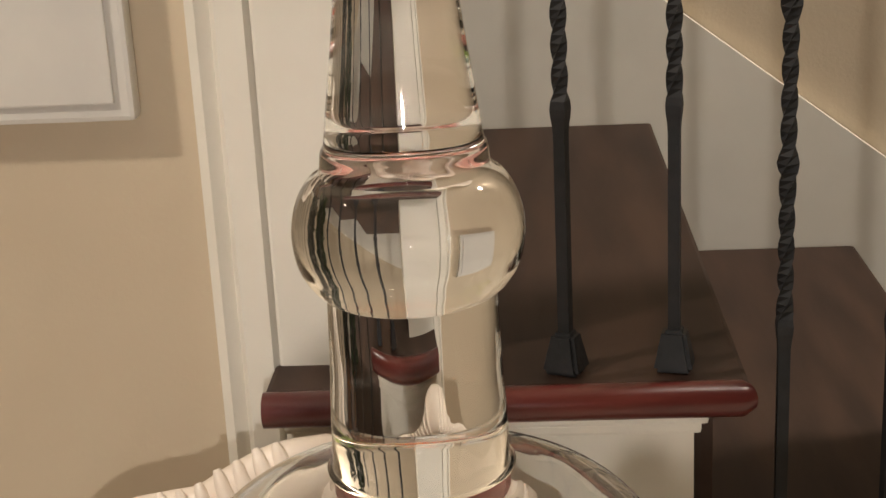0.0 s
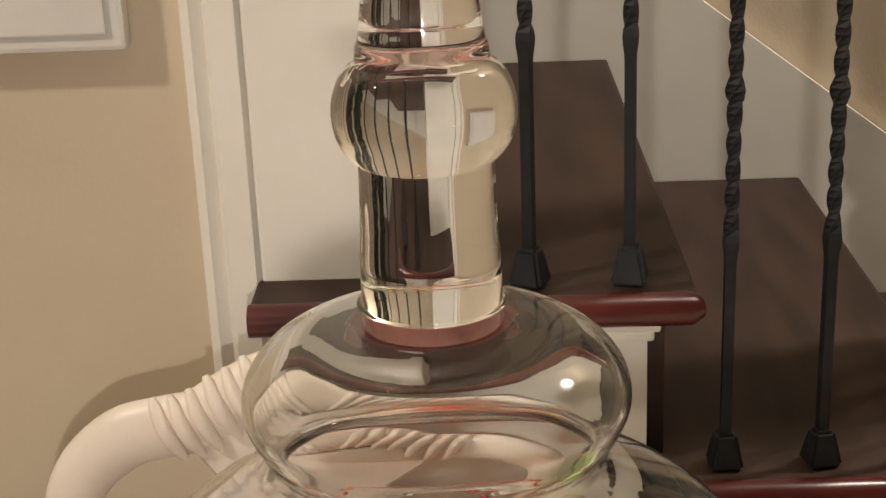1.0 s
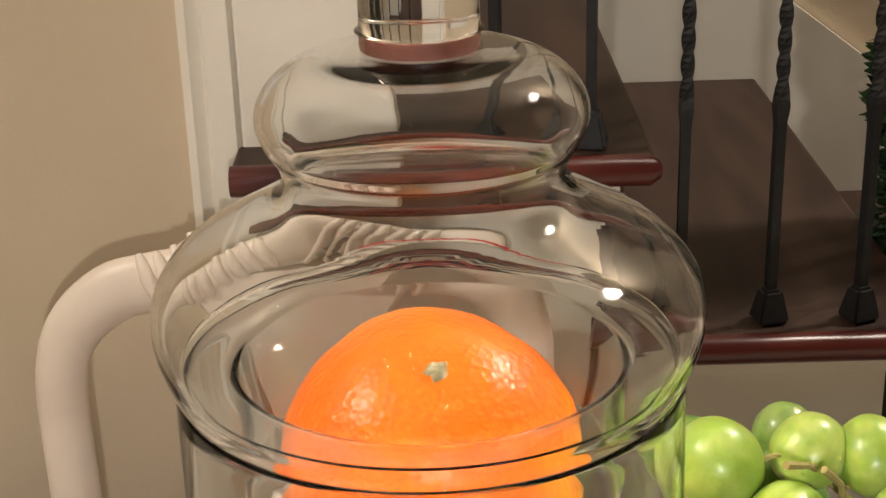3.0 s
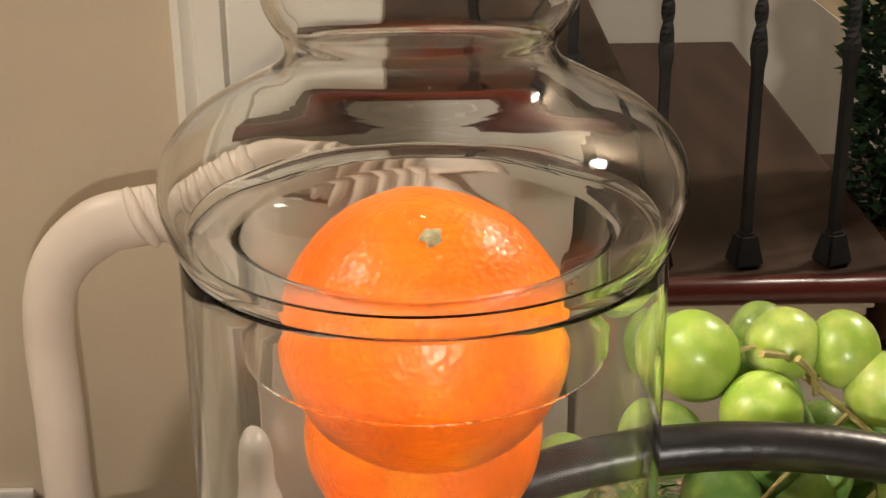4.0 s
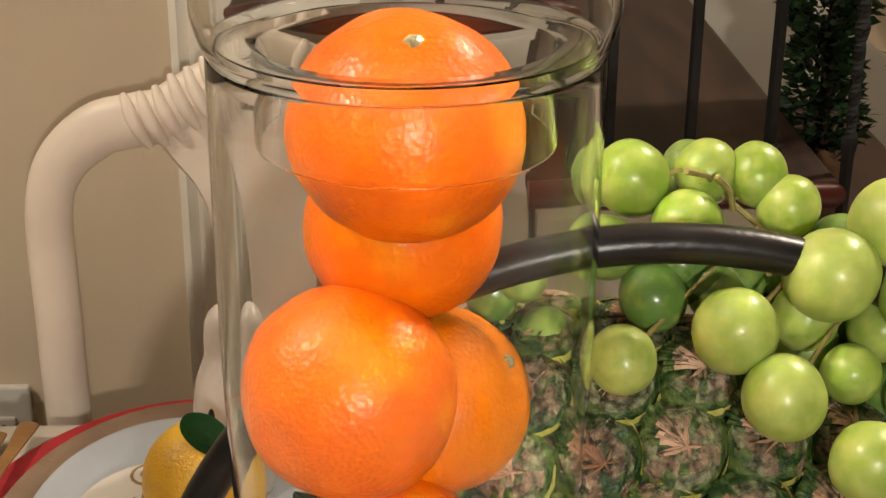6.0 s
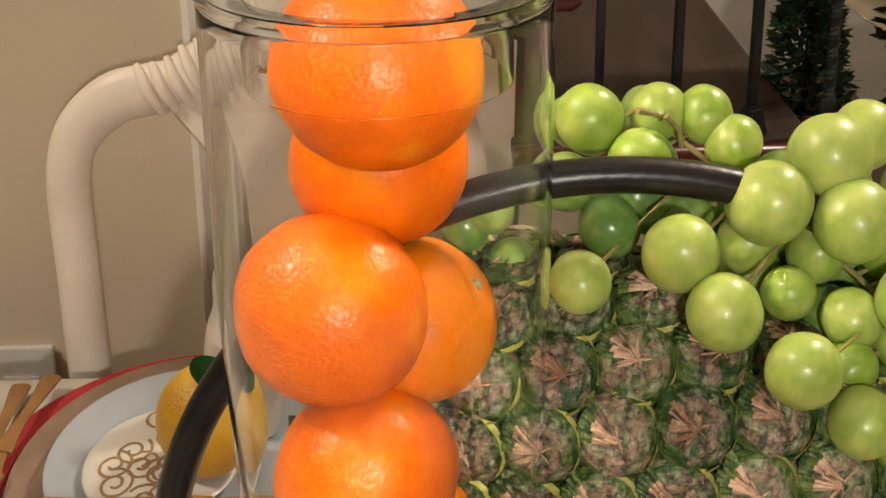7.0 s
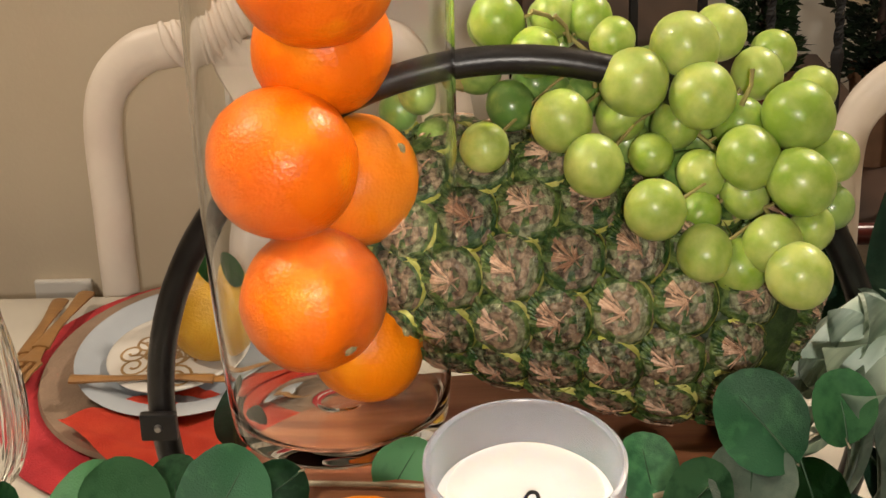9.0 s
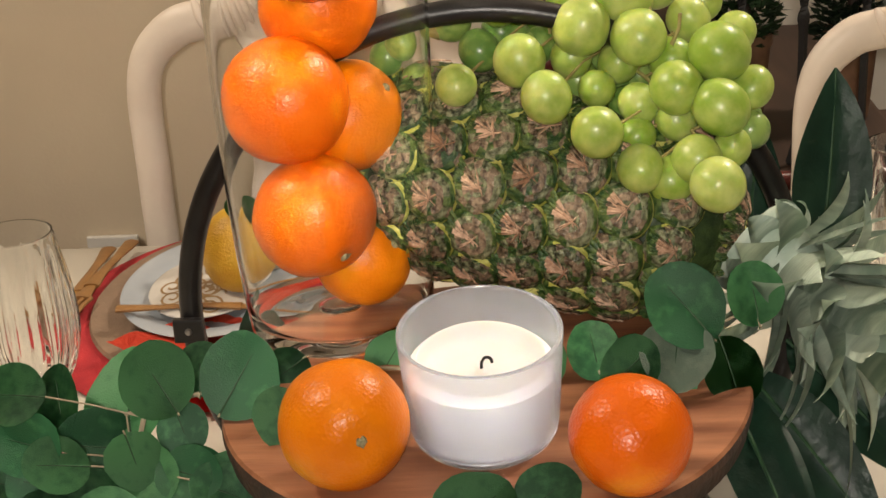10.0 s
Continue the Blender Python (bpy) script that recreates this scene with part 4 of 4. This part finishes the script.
def branch(name_label, leaves, stem, seed, gray=()):
    th = thing("eucalyptus_branch", name_label, "foliage", Matrix.Translation(stem[0]))
    o = Vector(stem[0])
    sp = smooth_profile(stem, 5)
    part("stem", tube([Vector(p) - o for p in sp], [0.0016 - 0.0010 * i / len(sp) for i in range(len(sp))], 7), M_TWIG, th, "thin pale twig")
    rd = random.Random(seed)
    for i, (x, y, z, r) in enumerate(leaves):
        p = Vector((x, y, z))
        nrm = Vector((rd.uniform(-0.45, 0.45), -0.80, rd.uniform(0.25, 0.90)))
        q = Vector(min(sp, key=lambda w: (Vector(w) - p).length))
        m = facing((0, 0, 0), nrm)
        loc = m.to_3x3().inverted() @ (p - q)
        spin = math.degrees(math.atan2(loc.y, loc.x)) - 90
        part("leaf", (RG if i in gray else RL)[i % (2 if i in gray else 6)], None, th, at=Matrix.Translation(p - o) @ m @ pose(0, 0, 0, 0, 0, spin) @ Matrix.Diagonal((r, r, r, 1)))
        base = p + (m.to_3x3() @ (pose(0, 0, 0, 0, 0, spin).to_3x3() @ Vector((0, -1.02 * r, 0))))
        part("leaf_stalk", tube([q - o, (q + base) / 2 - o + Vector((0, 0, 0.001)), base - o], [0.0006, 0.0005, 0.0006], 6), M_TWIG, th)


LL = [(-0.114, -0.11, 0.009, 0.0275), (-0.092, -0.125, 0.027, 0.0217), (-0.074, -0.10, 0.021, 0.0160), (-0.050, -0.11, 0.020, 0.0240), (-0.022, -0.145, 0.013, 0.0165),
      (-0.150, -0.12, 0.014, 0.0182), (-0.172, -0.10, -0.010, 0.0190), (-0.083, -0.12, -0.005, 0.0150)]
branch("green eucalyptus sprig with round leaves over the tray edge", LL, [(-0.02, -0.10, 0.006), (-0.065, -0.105, 0.010), (-0.105, -0.118, 0.006), (-0.15, -0.115, -0.006), (-0.19, -0.10, -0.02)], 21)
LB = [(-0.127, -0.13, -0.010, 0.0236), (-0.097, -0.152, -0.018, 0.0196), (-0.070, -0.14, -0.022, 0.0160), (-0.053, -0.152, -0.020, 0.0168), (-0.154, -0.15, -0.022, 0.0190),
      (-0.118, -0.17, -0.030, 0.0180), (-0.178, -0.14, -0.035, 0.019), (-0.080, -0.165, -0.045, 0.018), (-0.140, -0.165, -0.052, 0.020), (-0.045, -0.17, -0.05, 0.017)]
LB += [(-0.160, -0.150, 0.004, 0.0200), (-0.172, -0.152, -0.020, 0.0215), (-0.142, -0.160, -0.004, 0.0170), (-0.128, -0.158, -0.028, 0.0190), (-0.104, -0.148, -0.008, 0.0165),
       (-0.096, -0.160, -0.030, 0.0185), (-0.074, -0.155, -0.014, 0.0175), (-0.056, -0.160, -0.022, 0.0170), (-0.168, -0.135, 0.026, 0.0190), (-0.150, -0.168, -0.034, 0.0185)]
branch("green eucalyptus sprig hanging below the tray", LB, [(-0.100, -0.125, 0.012), (-0.104, -0.135, -0.005), (-0.110, -0.145, -0.030), (-0.118, -0.150, -0.060), (-0.13, -0.15, TABLE + 0.004)], 22)
LR = [(0.198, -0.092, 0.046, 0.0240), (0.236, -0.085, 0.049, 0.0180), (0.191, -0.108, 0.026, 0.0214), (0.222, -0.098, 0.010, 0.0195), (0.166, -0.118, 0.024, 0.0172), (0.148, -0.075, 0.012, 0.0175), (0.190, -0.098, 0.004, 0.0155)]
branch("eucalyptus sprig with round green and grey leaves by the pineapple", LR, [(0.150, -0.085, 0.004), (0.180, -0.088, 0.016), (0.205, -0.086, 0.028), (0.222, -0.084, 0.034), (0.235, -0.082, 0.040)], 33, gray=(2,))
branch("small eucalyptus sprig lying before the candle", [(0.082, -0.228, 0.004, 0.0200), (0.118, -0.226, 0.010, 0.0165)], [(0.075, -0.225, 0.002), (0.095, -0.228, 0.003), (0.125, -0.222, 0.004)], 9)
branch("eucalyptus leaves tucked behind the candle", [(0.030, -0.055, 0.004, 0.016), (-0.030, -0.075, 0.006, 0.015), (0.118, -0.080, 0.010, 0.017)], [(-0.03, -0.065, 0.003), (0.04, -0.07, 0.003), (0.12, -0.082, 0.003)], 12)


def long_leaf(p0, p1, width, nrm, seed, name="magnolia_leaf"):
    """A long pointed glossy leaf from p0 to p1."""
    bm = bmesh.new()
    d = Vector(p1) - Vector(p0)
    L = d.length
    n = 14
    rows_ = []
    for i in range(n + 1):
        t = i / n
        w = width * math.sin(math.pi * t ** 0.85) ** 0.8 + 0.0006 if 0 < i < n else 0.0008
        z = 0.10 * L * math.sin(math.pi * t) * math.sin(seed) + 0.0012 * math.sin(9 * t + seed)
        rows_.append([bm.verts.new((x * w, t * L, z + abs(x) * w * 0.30)) for x in (-1, -0.5, 0, 0.5, 1)])
    for a, b in zip(rows_, rows_[1:]):
        for k in range(4):
            bm.faces.new((a[k], a[k + 1], b[k + 1], b[k]))
    bmesh.ops.solidify(bm, geom=list(bm.faces), thickness=0.0008)
    y = d.normalized()
    z = (Vector(nrm) - y * Vector(nrm).dot(y)).normalized()
    m = Matrix((y.cross(z), y, z)).transposed().to_4x4()
    th = thing(name, "long dark green glossy leaf tucked behind the pineapple", "leaf", Matrix.Translation(p0) @ m, "dark leaves")
    part("blade", bm, M_MAGN, th)
    part("midrib", tube([(0, t * L / 8, 0.10 * L * math.sin(math.pi * t / 8) * math.sin(seed) + 0.0006) for t in range(9)], [0.0016 - 0.00014 * t for t in range(9)], 6), M_VEIN, th)


long_leaf((0.300, 0.060, 0.000), (0.312, 0.090, 0.128), 0.026, (0.15, -1, 0.1), 0.4)
long_leaf((0.255, 0.055, 0.010), (0.262, 0.075, 0.100), 0.020, (-0.3, -1, 0.1), 1.0)
long_leaf((0.222, -0.07, -0.010), (0.262, -0.180, -0.092), 0.020, (-0.2, -0.6, 0.8), 2.0)
long_leaf((0.240, -0.04, -0.020), (0.310, -0.110, -0.100), 0.022, (-0.2, -0.7, 0.7), 0.6)
long_leaf((0.270, 0.00, -0.020), (0.345, -0.040, -0.098), 0.022, (0, -0.8, 0.6), 1.4)
long_leaf((0.020, 0.075, 0.060), (-0.035, 0.100, 0.110), 0.016, (0, -1, 0.3), 1.2)
long_leaf((0.00, 0.060, 0.010), (-0.055, 0.085, 0.050), 0.016, (0, -1, 0.3), 0.3)

# ---- behind the hoop: yellow fruit, white ornament ----
lem = thing("yellow_fruit", "ripe yellow fruit with a green leaf standing on the saucer", "fruit", pose(-0.1190, 0.250, -0.0435, 3, 5, 0))
bmL = lathe(smooth_profile([(0, -0.0330), (0.010, -0.0325), (0.021, -0.027), (0.0280, -0.013), (0.0290, 0.002), (0.0250, 0.018), (0.0160, 0.029), (0.007, 0.0328), (0, 0.0335)], 5), 40)
for v in bmL.verts:
    v.co *= 1 + 0.05 * noise.noise(v.co * 40)
part("peel", bmL, M_LEMON, lem)
part("leaf", RL[1], None, lem, at=facing((0.006, -0.010, 0.036), (0.1, -1, 0.6), 60) @ Matrix.Diagonal((0.010, 0.015, 0.012, 1)))
orn = thing("white_ornament", "white glazed pear-shaped ornament behind the yellow fruit", "ornament", pose(-0.1060, 0.318, -0.0910) @ Matrix.Diagonal((0.60, 0.60, 1.0, 1)))
part("body", lathe(smooth_profile([(0, 0), (0.024, 0.001), (0.034, 0.022), (0.0365, 0.048), (0.032, 0.072), (0.0225, 0.090), (0.0215, 0.102), (0.0185, 0.114), (0.009, 0.121), (0, 0.122)], 5), 40), M_ZIN, orn)
part("painted_mark", lathe([(0, 0.0012), (0.003, 0.0010), (0.0052, 0), (0, -0.001)], 12), M_WICK, orn, "dark painted mark", at=facing((-0.014, -0.0320, 0.056), (-0.4, -1, 0.1)) @ Matrix.Diagonal((1, 1.6, 1, 1)))
long_leaf((-0.085, 0.120, -0.080), (-0.078, 0.095, -0.020), 0.012, (0, -1, 0.1), 0.5)

# ---- evergreens on the stairs ----
def evergreen(x, y, half, seed, label):
    """A narrow potted evergreen: pot, stem and a ragged column of small leaves."""
    base = ZA - 2 * H
    th = thing("potted_evergreen", label, "plant", pose(x, y, base), "evergreens on the stairs")
    part("pot", lathe([(0, 0), (0.019, 0), (0.0205, 0.004), (0.0265, 0.080), (0.0285, 0.082), (0.0285, 0.094), (0.0255, 0.094), (0.024, 0.082), (0, 0.080)], 28), M_POT, th, "brown clay pot")
    part("trunk", tube([(0, 0, 0.078), (0.004, 0, 0.35), (-0.003, 0, 0.78)], [0.006, 0.005, 0.002], 8), M_BARK, th)
    bm = bmesh.new()
    rd = random.Random(seed)
    for i in range(7000):
        h = rd.uniform(0.085, 0.85)
        a = rd.uniform(0, 2 * math.pi)
        r = half * math.sqrt(rd.random()) * (1.0 + 0.22 * math.sin(h * 55 + seed) + 0.15 * math.sin(h * 131))
        c = Vector((r * math.cos(a) - 0.006 * min(1.0, h * 4), r * math.sin(a), h))
        d = Vector((math.cos(a), math.sin(a), rd.uniform(-0.3, 0.9))).normalized()
        q = d.cross(Vector((rd.uniform(-1, 1), rd.uniform(-1, 1), 1))).normalized()
        ln, w = rd.uniform(0.010, 0.018), rd.uniform(0.0028, 0.0050)
        bm.faces.new([bm.verts.new(p) for p in (c, c + d * ln * 0.5 + q * w, c + d * ln, c + d * ln * 0.5 - q * w)])
    tagged(part("crown", bm, M_SOIL, th, "dense dark small leaves"), "", "", "", "stuff")


evergreen(0.338, 0.66, 0.027, 8, "narrow dark green evergreen in a clay pot on the stairs")
evergreen(0.446, 0.66, 0.036, 11, "dark green evergreen in a clay pot behind the balusters")
